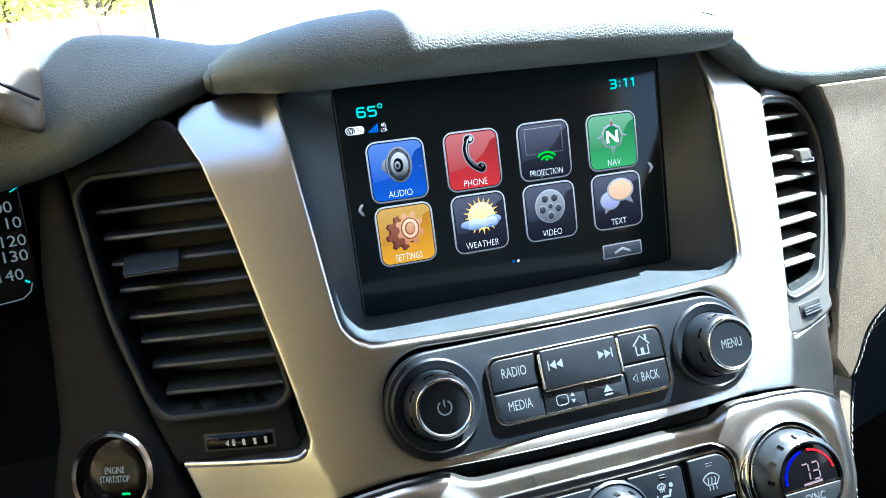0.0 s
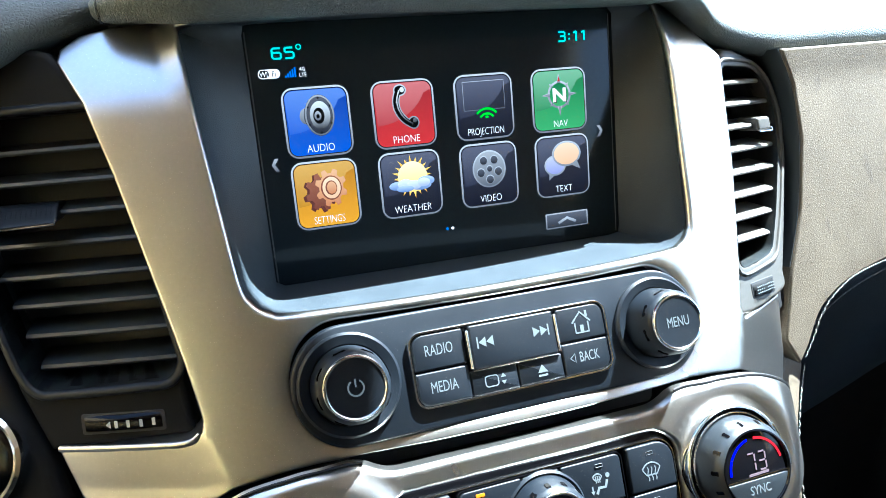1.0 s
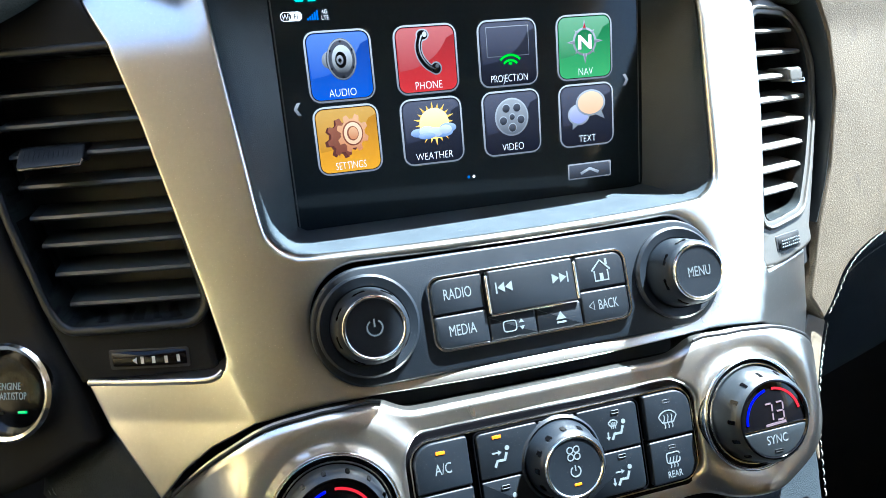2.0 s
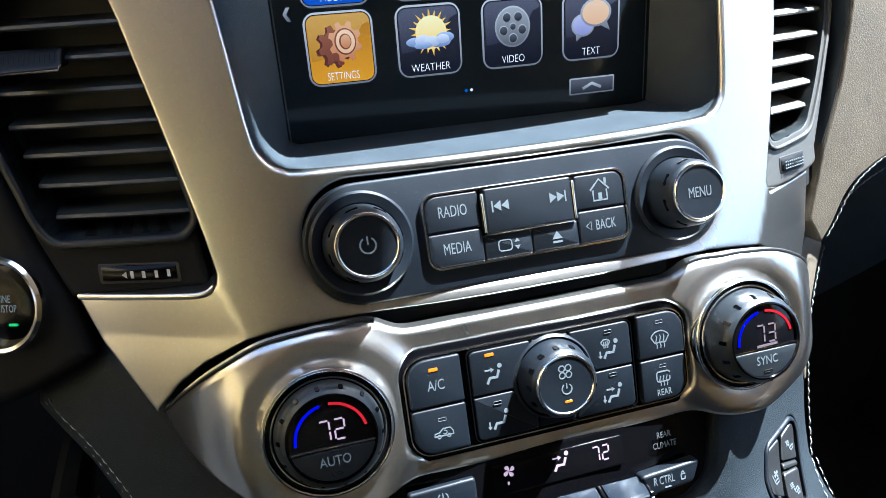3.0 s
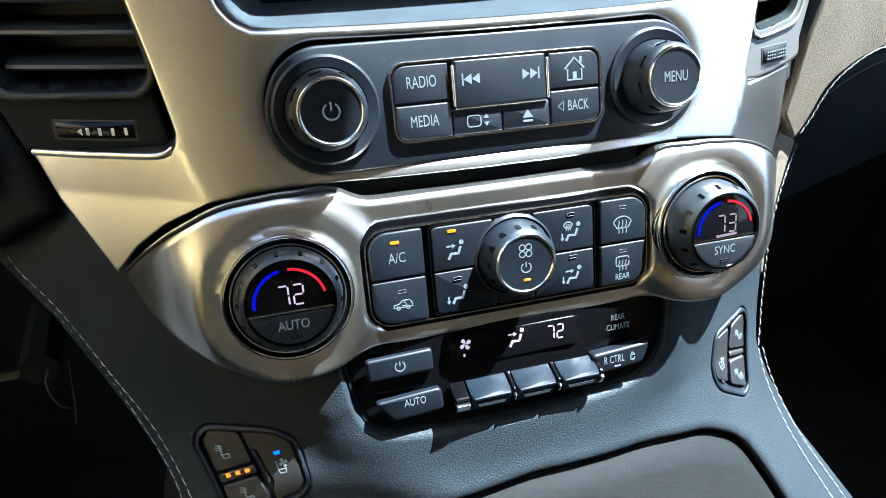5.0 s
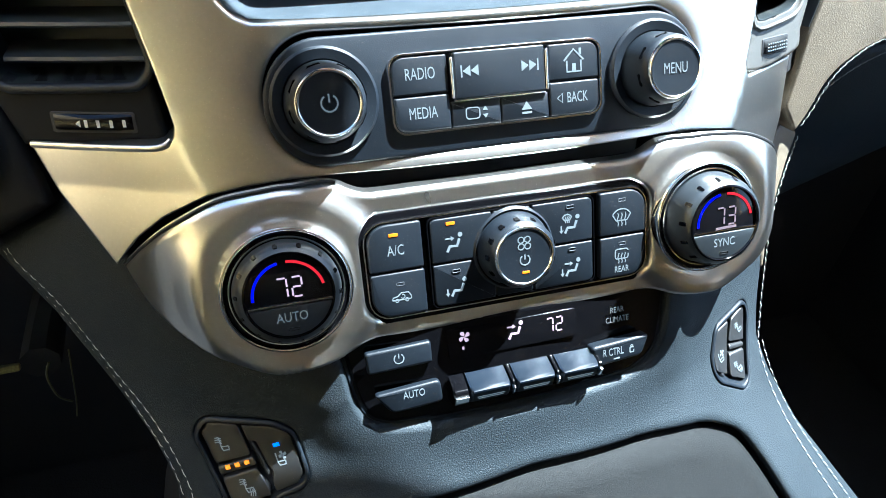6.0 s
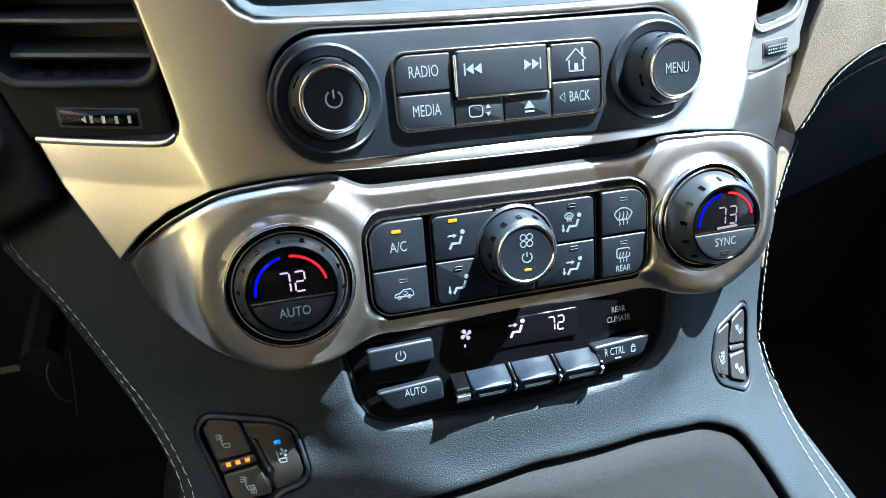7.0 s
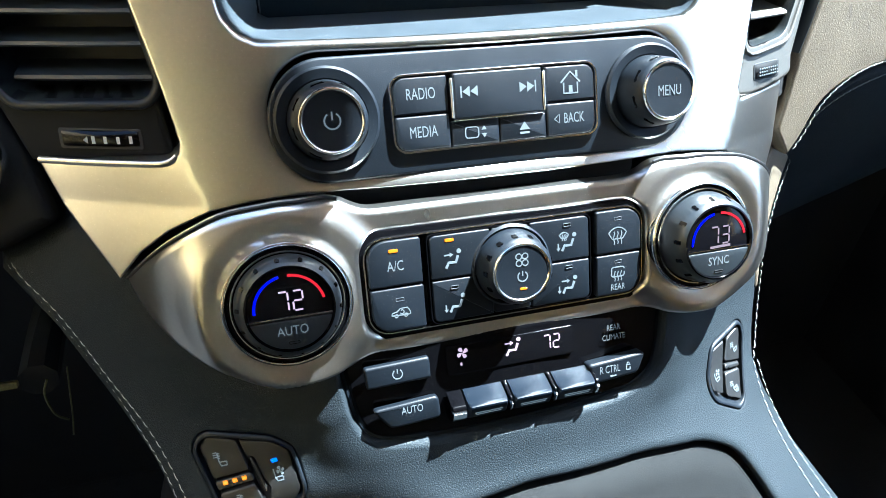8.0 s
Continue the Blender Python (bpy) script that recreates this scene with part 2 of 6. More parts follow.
def words(body, size, cu, cv, n, F, sx=0.8, bm=None, th=0.012, bold=0.0, shear=0.0):
    """Lettering in the built-in font, centred at (cu, cv), with capitals of the given height."""
    cd = bpy.data.curves.new("lettering", "FONT")
    cd.body, cd.size, cd.resolution_u = body, size / 0.72, 3
    cd.align_x, cd.extrude, cd.offset, cd.shear = "CENTER", th / 2, bold, shear
    ob = bpy.data.objects.new("lettering", cd)
    me = bpy.data.meshes.new_from_object(ob)
    bpy.data.objects.remove(ob)
    bpy.data.curves.remove(cd)
    bm = bm or bmesh.new()
    tmp = bmesh.new()
    tmp.from_mesh(me)
    bpy.data.meshes.remove(me)
    tmp.transform(F @ Matrix.Translation((cu, cv - size / 2, n + th / 2)) @ Matrix.Diagonal((sx, 1, 1, 1)))
    me = bpy.data.meshes.new("tmp")
    tmp.to_mesh(me)
    tmp.free()
    bm.from_mesh(me)
    bpy.data.meshes.remove(me)
    return bm


def smooth_line(pts, n=8, closed=False):
    """A Catmull-Rom curve through points."""
    pts = [Vector(p) for p in pts]
    out = []
    m = len(pts)
    for i in range(m if closed else m - 1):
        p0 = pts[(i - 1) % m] if closed or i else pts[0]
        p1, p2 = pts[i], pts[(i + 1) % m]
        p3 = pts[(i + 2) % m] if closed or i + 2 < m else pts[-1]
        for k in range(n):
            t = k / n
            out.append(0.5 * (2 * p1 + (p2 - p0) * t + (2 * p0 - 5 * p1 + 4 * p2 - p3) * t * t + (3 * p1 - p0 - 3 * p2 + p3) * t ** 3))
    if not closed:
        out.append(pts[-1])
    return out


def tube(pts, r, seg=8, bm=None, closed=False):
    bm = bm or bmesh.new()
    pts = [Vector(p) for p in pts]
    rings = []
    n = len(pts)
    for i, p in enumerate(pts):
        d = (pts[(i + 1) % n] - pts[i - 1]) if closed else (pts[min(i + 1, n - 1)] - pts[max(i - 1, 0)])
        d = d.normalized()
        a = d.cross(Vector((0, -1, 0.2)))
        a = a.normalized() if a.length > 1e-4 else Vector((1, 0, 0))
        b = d.cross(a)
        rings.append([bm.verts.new(p + r * (math.cos(2 * math.pi * k / seg) * a + math.sin(2 * math.pi * k / seg) * b)) for k in range(seg)])
    bridge(bm, rings + ([rings[0]] if closed else []))
    if not closed:
        bm.faces.new(rings[0][::-1])
        bm.faces.new(rings[-1])
    return bm


def loft(rows, nu=6, nv=6, bm=None, thick=0.0):
    """A smooth skin over rows of points (each row as long as the others)."""
    bm = bm or bmesh.new()
    fine = [smooth_line(r, nu) for r in rows]
    cols = [smooth_line([r[i] for r in fine], nv) for i in range(len(fine[0]))]
    grid = [[bm.verts.new(p) for p in c] for c in cols]
    bridge(bm, grid, close=False)
    if thick:
        back = [[bm.verts.new(p + Vector((0, thick, -0.2 * thick))) for p in c] for c in cols]
        bridge(bm, back, close=False)
        for a, b in ((grid[0], back[0]), (grid[-1], back[-1])):
            bridge(bm, [a, b], close=False)
        bridge(bm, [[g[0] for g in grid], [g[0] for g in back]], close=False)
        bridge(bm, [[g[-1] for g in grid], [g[-1] for g in back]], close=False)
    return bm


def dist_to(pts, loops):
    best = np.full(len(pts), 1e9)
    for lp in loops:
        a = np.array(lp)
        b = np.roll(a, -1, 0)
        for p, q in zip(a, b):
            d = q - p
            t = np.clip(((pts - p) @ d) / max(d @ d, 1e-9), 0, 1)
            best = np.minimum(best, np.hypot(*(pts - p - t[:, None] * d).T))
    return best


def inside(pts, loop):
    a = np.array(loop)
    b = np.roll(a, -1, 0)
    c = np.zeros(len(pts), bool)
    x, y = pts.T
    for (x1, y1), (x2, y2) in zip(a, b):
        if y1 == y2:
            continue
        c ^= ((y1 > y) != (y2 > y)) & (x < (x2 - x1) * (y - y1) / (y2 - y1) + x1)
    return c


def dense(poly, step):
    out = []
    for i in range(len(poly)):
        a, b = Vector(poly[i]), Vector(poly[(i + 1) % len(poly)])
        k = max(1, int((b - a).length / step))
        out += [tuple(a.lerp(b, j / k)) for j in range(k)]
    return out


def sheet(outer, holes, surf, lip=0.4, lips=None, depth=1.0, step=0.6, edge=0.35):
    """A moulded panel: outline and holes in (x, z), its face at y = surf(x, z), the edges rolled back with radius lip and a wall of the given depth behind them."""
    loops = [dense(outer, edge)] + [dense(h, edge) for h in holes]
    radii = [lip] + list(lips or [lip] * len(holes))
    pts, con = [], []
    for lp in loops:
        o = len(pts)
        pts += lp
        con += [(o + i, o + (i + 1) % len(lp)) for i in range(len(lp))]
    nb = len(pts)
    extra = []
    for k, (lp, r) in enumerate(zip(loops, radii)):
        for f in (max(0.12, 0.05 / r), 0.26, 0.42, 0.6, 0.8, 1.0):
            extra += inset(lp, (r if k == 0 else -r) * f)
    xs, zs = np.array(loops[0]).T
    gx, gz = np.meshgrid(np.arange(xs.min() + step / 2, xs.max(), step), np.arange(zs.min() + step / 2, zs.max(), step))
    extra += list(zip(gx.ravel(), gz.ravel()))
    ex = np.array(extra)
    ok = inside(ex, loops[0])
    for h in loops[1:]:
        ok &= ~inside(ex, h)
    ok &= dist_to(ex, loops) > 0.025
    allp = [Vector(p) for p in pts] + [Vector(p) for p in ex[ok]]
    co, _, tri, _, _, _ = delaunay_2d_cdt(allp, con, [], 0, 1e-4)
    P = np.array([tuple(c) for c in co])
    T = np.array([f[:3] for f in tri])
    mid = P[T].mean(1)
    keep = inside(mid, loops[0])
    for h in loops[1:]:
        keep &= ~inside(mid, h)
    hull = list(zip(loops, radii))

    def height(Q):
        drop = np.zeros(len(Q))
        for k, (lp, r) in enumerate(hull):
            d = np.minimum(dist_to(Q, [lp]), r)
            out = inside(Q, lp) == (k > 0)
            roll = r - np.sqrt(np.maximum(r * r - (r - d) ** 2, 0))
            drop = np.maximum(drop, np.where(out & (d > 0.004), r + 4 * d, roll))
        return drop + np.array([surf(x, z) for x, z in Q])
    Y = height(P)
    h = 0.02
    gx = (height(P + (h, 0)) - height(P - (h, 0))) / (2 * h)
    gz = (height(P + (0, h)) - height(P - (0, h))) / (2 * h)
    bm = bmesh.new()
    lay = bm.verts.layers.float_vector.new("nrm")
    vs = []
    for (x, z), y, a, b in zip(P, Y, gx, gz):
        v = bm.verts.new((x, y, z))
        v[lay] = Vector((a, -1, b)).normalized()
        vs.append(v)
    for f in T[keep]:
        try:
            bm.faces.new([vs[i] for i in f])
        except ValueError:
            pass
    edges = [e for e in bm.edges if len(e.link_faces) == 1]
    back = {}
    for e in edges:
        for v in e.verts:
            if v not in back:
                back[v] = (bm.verts.new(v.co), bm.verts.new(v.co + Vector((0, depth, 0))))
    for e in edges:
        (a, c), (b, d) = back[e.verts[0]], back[e.verts[1]]
        bm.faces.new((a, b, d, c))
    for v in [v for v in bm.verts if not v.link_faces]:
        bm.verts.remove(v)
    return bm


def mirror(pts):
    """A left-hand outline run on with its mirror image."""
    return list(pts) + [(-x, z) for x, z in reversed(pts) if abs(x) > 1e-6]


def face_b(x, z):
    y = -6.08 + 0.291 * (z + 8.01) + 0.0095 * x * x
    crease = 11.3 + max(z + 11.8, 0) * 0.36
    bend = 0.10 * max(0.0, z - 1.5) ** 2 * min(max((abs(x) - 10.2) / 1.5, 0.0), 1.0)
    d = abs(x) - crease
    return y + bend + 0.11 * (d + math.sqrt(d * d + 0.012))


def face_s(x, z):
    """The silver face, dished towards the rim of the audio panel."""
    d = math.hypot(max(abs(x) - 6.66, 0.0), z + 8.66) - 2.15
    t = min(max(1 - d / 0.9, 0.0), 1.0)
    return face_b(x, z) + 0.2 * t * t


def face_v(x, z):
    return -6.08 + 0.291 * (z + 8.01) + 0.0095 * x * x


def face_k(x, z):
    return -6.08 + 0.26 * (z + 8.01) + 0.0105 * x * x + 0.9


def face_a(x, z):
    r = math.hypot(abs(x) - 8.95, (z + (14.78 if x < 0 else 14.5)) * 1.03)
    t = min(max((4.25 - r) / 1.1, 0.0), 1.0)
    q = min(max((2.95 - r) / 0.5, 0.0), 1.0)
    boss = 0.36 * t * t * (3 - 2 * t) - 0.10 * q * q
    return -7.95 + 0.249 * (z + 14.06) + 0.3 * max(0.0, abs(x) - 11.6) ** 2 - 0.18 * max(0.0, -17.0 - z) ** 2 * min(max((11.5 - abs(x)) / 2, 0.0), 1.0) - boss


def face_c(x, z):
    if z > -20:
        y = -8.6 + 0.3 * (z + 17.5)
    elif z > -26:
        y = -9.35 + 0.3 * (z + 20) - 0.06 * (z + 20) ** 2
    else:
        y = -13.31 + 1.02 * (z + 26)
    t = max(0.0, 1 - math.hypot(max(abs(x) - 7.1, 0), max(abs(z + 19) - 2.3, 0)) / 2.6) * min(max((-16.9 - z) / 1.2, 0.0), 1.0)
    flare = math.exp(-((abs(x) - 8.5) / 1.9) ** 2) * min(max((-16.5 - z) / 1.2, 0.0), 1.0) * min(max((z + 22.5) / 2.5, 0.0), 1.0)
    return y + 0.016 * x * x - 0.48 * t * t * (3 - 2 * t) - 0.62 * flare


def on(f, x, z, off=0.0):
    return Vector((x, f(x, z) - off, z))


# ---- the car's shell and the ground outside (world metres) ----
def block(x0, x1, y0, y1, z0, z1, bm=None, bev=0.0):
    bm = bm or bmesh.new()
    r = bmesh.ops.create_cube(bm, size=1, matrix=Matrix.Translation(((x0 + x1) / 2, (y0 + y1) / 2, (z0 + z1) / 2)) @ Matrix.Diagonal((x1 - x0, y1 - y0, z1 - z0, 1)))
    if bev:
        es = {e for v in r["verts"] for e in v.link_edges}
        bmesh.ops.bevel(bm, geom=list(es), offset=bev, segments=3, affect="EDGES")
    return bm


ID = Matrix.Identity(4)
HEAD = material("beige headliner", (0.185, 0.135, 0.088), 0.9, var=0.08, bump=0.0002, grain=900)
TRIM = material("tan door trim", (0.52, 0.37, 0.18), 0.6, var=0.1, bump=0.0002, grain=700)
SEATS = material("brown upholstery", (0.35, 0.31, 0.255), 0.7, var=0.2, bump=0.0004, grain=400)
CARPET = material("black carpet", (0.008, 0.008, 0.009), 0.95, var=0.3, bump=0.001, grain=500)
CONCRETE = material("pale concrete", (0.50, 0.48, 0.44), 0.85, var=0.12, scale=0.6, bump=0.002, grain=30)


def structure(name, bm, mat, label, category):
    return tagged(finish(name, bm, mat, ID), label, category, kind="structure")


bm = bmesh.new()
bmesh.ops.create_grid(bm, x_segments=60, y_segments=60, size=90)
for v in bm.verts:
    v.co.z = 0.05 * max(0.0, v.co.xy.length - 40)
structure("ground", bm, CONCRETE, "pale sunlit concrete ground outside the car", "ground")
structure("floor", block(-0.85, 0.85, -2.2, 0.95, 0.62, 0.66), CARPET, "black carpeted floor of the car", "floor")
roof = block(-0.80, 0.80, -2.2, -0.26, 2.08, 2.13)
# Added panel out of view; its outline is cut to shape the dashboard's shadow edge.
sun_blocker = bmesh.new()
blocker_outline = [(-0.05, -0.5), (0.72, -0.5), (0.72, -0.14), (0.60, -0.10), (0.44, -0.088), (0.35, -0.068), (0.309, -0.0515), (0.281, -0.0435), (0.264, -0.04), (0.236, 0.0), (0.184, 0.045), (0.176, 0.068), (0.158, 0.17), (0.07, 0.19), (0.035, 0.10), (0.025, -0.03)]
rg = [[sun_blocker.verts.new((x, y, z)) for x, y in blocker_outline] for z in (2.0, 2.02)]
sun_blocker.faces.new(rg[0][::-1])
sun_blocker.faces.new(rg[1])
bridge(sun_blocker, rg)
structure("ceiling", roof, HEAD, "beige fabric headliner with its overhead console", "ceiling")
structure("shade_panel_front", sun_blocker, HEAD, "unseen beige panel added to keep sun off the left of the stack", "trim")
structure("wall_rear", block(-0.85, 0.85, -2.25, -2.2, 0.62, 2.1), SEATS, "brown rear wall of the cabin", "wall")
for side, nm in ((-1, "wall_west"), (1, "wall_east")):
    w = block(min(side * 0.8, side * 0.87), max(side * 0.8, side * 0.87), -2.2, 0.9, 0.62, 1.46 if side < 0 else 1.42)
    block(min(side * 0.78, side * 0.83), max(side * 0.78, side * 0.83), -2.2, -0.95 if side < 0 else -0.8, 1.42, 2.1, w)
    # The unseen west header hangs low to cut window light in the silver's reflections.
    block(min(side * 0.78, side * 0.83), max(side * 0.78, side * 0.83), -0.95 if side < 0 else -0.8, 0.3, 1.82 if side < 0 else 1.98, 2.1, w)
    structure(nm, w, TRIM, "tan door trim with added headers over the side windows", "wall")
for side, nm in ((-1, "trim_west"), (1, "trim_east")):
    # The west panel reaches further, out of view, to darken the silver's reflections.
    structure(nm, block(min(side * 0.78, side * 0.798), max(side * 0.78, side * 0.798), -2.2 if side < 0 else -0.9, 0.3, 0.66, 1.37 if side < 0 else 1.325), CARPET, "black panel added over the lower door trim", "trim")
structure("wall_north", block(-0.85, 0.85, 0.3, 0.35, 0.62, 1.36), SHADOWY, "black bulkhead behind the dashboard", "wall")


# ---- the dashboard ----
dash = thing("dashboard", (0, 3, 6), "slate leather dashboard with a padded brow over the screen", "dashboard")
rows = []
for x, low, high in ((-14.0, 5.8, 6.9), (-13.7, 5.6, 7.35), (-13.1, 5.45, 7.75), (-12.4, 5.35, 8.05), (-11.3, 5.15, 8.3), (-9.8, 5.0, 8.55), (-8, 5.0, 8.8), (-4, 5.0, 9.0), (0, 4.95, 9.0), (5, 4.9, 8.7), (8.5, 4.9, 8.2), (10.6, 5.0, 7.6), (11.5, 5.1, 7.2)):
    c = 0.006 * x * x + 0.12 * max(0.0, -9.5 - x) ** 2
    d = high - low
    rows.append([(x, 3.4 + c, low - 1.5), (x, 1.2 + c, low + 0.3), (x, -0.6 + c, low + 0.4), (x, -2.4 + c, low + 0.05), (x, -3.3 + c, low + 0.12 * d), (x, -3.5 + c, low + 0.35 * d), (x, -2.9 + c, low + 0.62 * d), (x, -1.2 + c, low + 0.85 * d), (x, 1.5 + c, high), (x, 4.0 + c, high + 0.1), (x, 6.0 + c, high - 0.8)])
brow = part("brow_pad", loft(rows, 5, 5), LEATHER_PAD, dash, "slate leather brow above the screen")
part("piping", tube(smooth_line(rows[1][3:], 6), 0.07, 6), LEATHER_PAD, brow, "thin edge piping")
rows = []
for x, zl, zh, yl in ((-24, 2.4, 9.0, 1.6), (-22.2, 2.7, 9.1, 1.2), (-20.5, 3.1, 9.2, 0.6), (-19, 3.6, 9.2, 0.2), (-17, 4.5, 9.1, 0.8), (-15, 5.4, 8.8, 1.5), (-13.6, 5.95, 8.6, 2.0), (-12, 6.2, 8.6, 2.3), (-9, 6.2, 8.4, 2.8)):
    d = zh - zl
    rows.append([(x, yl + 2.5, zl + 0.2), (x, yl + 0.3, zl), (x, yl - 0.4, zl + 0.18 * d), (x, yl + 0.2, zl + 0.45 * d), (x, yl + 1.8, zl + 0.75 * d), (x, yl + 4.0, zh), (x, yl + 9.0, zh + 0.7), (x, yl + 18, zh + 1.2), (x, yl + 30, zh + 1.0)])
part("driver_pad", loft(rows, 5, 5), LEATHER_PAD, dash, "slate leather pad sweeping down to the gauges")
rows = []
for x, zl, zh, yl in ((11.3, 5.3, 7.4, -2.2), (12.0, 4.9, 7.0, -1.7), (13.0, 4.4, 6.6, -1.2), (14.4, 3.3, 6.0, -0.7), (16.5, 2.6, 5.6, -0.4), (19, 2.25, 5.4, -0.35), (23, 2.2, 5.4, -0.35), (30, 2.1, 5.4, -0.1), (45, 2.0, 5.4, 0.9), (70, 2.0, 5.4, 3)):
    d = zh - zl
    rows.append([(x, yl + 2.5, zl + 0.4), (x, yl + 0.5, zl), (x, yl - 0.3, zl + 0.18 * d), (x, yl - 0.1, zl + 0.45 * d), (x, yl + 1.2, zl + 0.8 * d), (x, yl + 3.5, zh), (x, yl + 10, zh + 0.9), (x, yl + 22, zh + 1.6), (x, yl + 40, zh - 1.0)])
part("passenger_roll", loft(rows, 5, 5), LEATHER_PAD, dash, "grained leather roll above the passenger panel")
top = [[(x, y, z) for y, z in ((4, 8.7), (8, 9.2), (20, 9.6), (40, 9.4), (70, 8.0))] for x in (-8.5, -4, 0, 7, 12)]
part("dash_top", loft(top, 3, 3), LEATHER_PAD, dash)
low = [[(x, y, z) for y, z in ((7, 3.5), (20, 4.5), (40, 4.0), (75, 3.0))] for x in (-82, -50, -21, -12, 0, 12, 40, 82)]
part("under_top", loft(low, 3, 3), LEATHER_PAD, dash)
ww = [[(x, y, z) for y, z in ((1.5, 4.5), (0.5, 0), (0.0, -8), (1.0, -17))] for x in (-82, -60, -40, -26.5)]
part("column_panel", loft(ww, 3, 3), BLACK, dash, "black panel below the gauges")


def face_p(x, z):
    return -1.5 + 0.02 * (x - 16) + 0.003 * (z + 6) ** 2 - 0.18 * max(0.0, 1.0 - z)


pp = [(17.9, 2.6), (18.65, 0.8), (18.65, -2.05), (17.9, -5.72), (16.85, -8.69), (16.05, -12.04), (16.82, -13.37)]
pp += [tuple(p) for p in smooth_line([(16.82, -13.37), (17.45, -12.54), (18.35, -11.03), (19.51, -10.13), (21.35, -9.39), (25.63, -8.69), (36.97, -8.43), (55.76, -8.43)], 5)[1:]] + [(60.0, 2.8)]
part("passenger_panel", sheet(pp, [], face_p, 0.14, depth=6, step=1.2), LEATHER_WARM, dash, "taupe grained leather passenger panel")
edge = [tuple(p) for p in smooth_line([(17.9, 2.6), (18.65, 0.8), (18.65, -2.05), (17.9, -5.72), (16.95, -8.4)], 5)]
# Added dark strip over the panel's side stands for the shade in the gap.
bm = bmesh.new()
bridge(bm, [[bm.verts.new((x + a, face_p(x, z) + d, z)) for x, z in edge] for a, d in ((0.03, 0.18), (-0.1, 0.12), (-0.16, 0.3), (-0.12, 3.5), (0.03, 3.5))], close=False)
part("gap_shade", bm, DARK, dash, "dark strip drawing the shaded gap by the panel's edge")


def stitches(pts, f, parent, off=0.12, length=0.3, gap=0.12, r=0.017, label="", swap=False):
    """A seam: short bent threads along a line on a surface."""
    line = [Vector(p) for p in smooth_line(pts, 14)]
    bm = bmesh.new()
    run, i = 0.0, 0
    cum = [0.0]
    for a, b in zip(line, line[1:]):
        cum.append(cum[-1] + (b - a).length)

    def at(s):
        k = next((j for j in range(1, len(cum)) if cum[j] >= s), len(cum) - 1)
        t = (s - cum[k - 1]) / max(cum[k] - cum[k - 1], 1e-6)
        return line[k - 1].lerp(line[k], min(t, 1))
    s = 0.1
    while s + length < cum[-1]:
        q = [at(s), at(s + length * 0.5), at(s + length)]
        slip = 0.014 if not swap else -0.014
        d = (q[2] - q[0]).normalized()
        side = Vector((-d.y, d.x)) * slip
        tube([on(f, p.x + o * side.x, p.y + o * side.y, off + h) for p, o, h in zip(q, (-1, 0, 1), (-0.05, 0.03, -0.05))], r, 6, bm)
        s += length + gap
    return part("stitching", bm, THREAD, parent, label)


stitches([(17.01, -13.12), (17.63, -12.29), (18.51, -10.94), (19.68, -10.0), (21.47, -9.26), (25.66, -8.56)], face_p, dash, 0.1, label="white seam stitching")


# padded bolster below the passenger panel
def face_g(x, z):
    return -0.9 + 0.05 * (x - 20) + 0.03 * max(0, -11.0 - z + 0.3 * (x - 21)) ** 2 + 0.10 * max(0, -11.0 - z)


gp = [(19.0, -15.0), (20.1, -14.0), (20.8, -12.3), (21.9, -11.2), (23.7, -10.3), (28, -9.5), (40, -9.2), (60, -9.2), (60, -34), (17.6, -34)]
part("lower_panel", sheet(gp, [], face_g, 0.6, depth=4, step=2.0), LEATHER, dash, "charcoal leather lower glove panel")
stitches([(20.2, -14.6), (20.85, -13.2), (22.2, -11.9), (24.4, -10.9), (28, -10.1)], face_g, dash, 0.1, label="white seam stitching")

# gauge hood and cluster on the driver's side
rows = []
for x, z0, z1, y in ((-60, 3.0, 10, 3.5), (-40, 4.5, 11, 2.5), (-27, 5.5, 10.4, 0.5), (-24, 5.7, 9.9, -0.3), (-22.6, 5.4, 9.3, -0.4), (-21.6, 4.9, 8.6, -0.3), (-21.0, 4.7, 7.4, 0.2), (-20.75, 5.1, 6.4, 1.0)):
    d = z1 - z0
    rows.append([(x, y + 4, z0 + 0.6), (x, y + 0.4, z0), (x, y - 0.2, z0 + 0.2 * d), (x, y + 0.4, z0 + 0.55 * d), (x, y + 2.0, z0 + 0.9 * d), (x, y + 5, z1), (x, y + 14, z1 - 0.5)])
hood = part("gauge_hood", loft(rows, 5, 5), LEATHER_WARM, dash, "beige leather gauge hood")
seam = [(-20.8, 0.3, 6.1), (-21.5, -0.45, 6.55), (-22.5, -0.62, 7.2), (-24, -0.55, 8.0), (-27, 0.3, 9.0)]
part("hood_seam", tube(smooth_line(seam, 6), 0.09), SHADOWY, hood, "dark seam")

# knee panel left of the stack
crease = [(-20.95, 2.5), (-20.38, -1.36), (-19.72, -4.93), (-18.6, -8.2), (-17.72, -10.35)]
kp = [(-21.1, 4.2), (-21.9, 3.2), (-22.4, 2.2), (-22.7, 0.3), (-22.9, -1.8), (-22.9, -5.5), (-23.0, -8.7), (-23.9, -12), (-26, -16.5), (-20.1, -14.35), (-17.25, -12.8)] + [(x - 0.05, z) for x, z in reversed(crease)]
bz = [(-13.4, 2.3), (-15.2, 3.7), (-15.8, 4.6), (-17.2, 5.1), (-19, 4.9), (-21.0, 4.2)] + crease + [(-12.4, -10.15)]
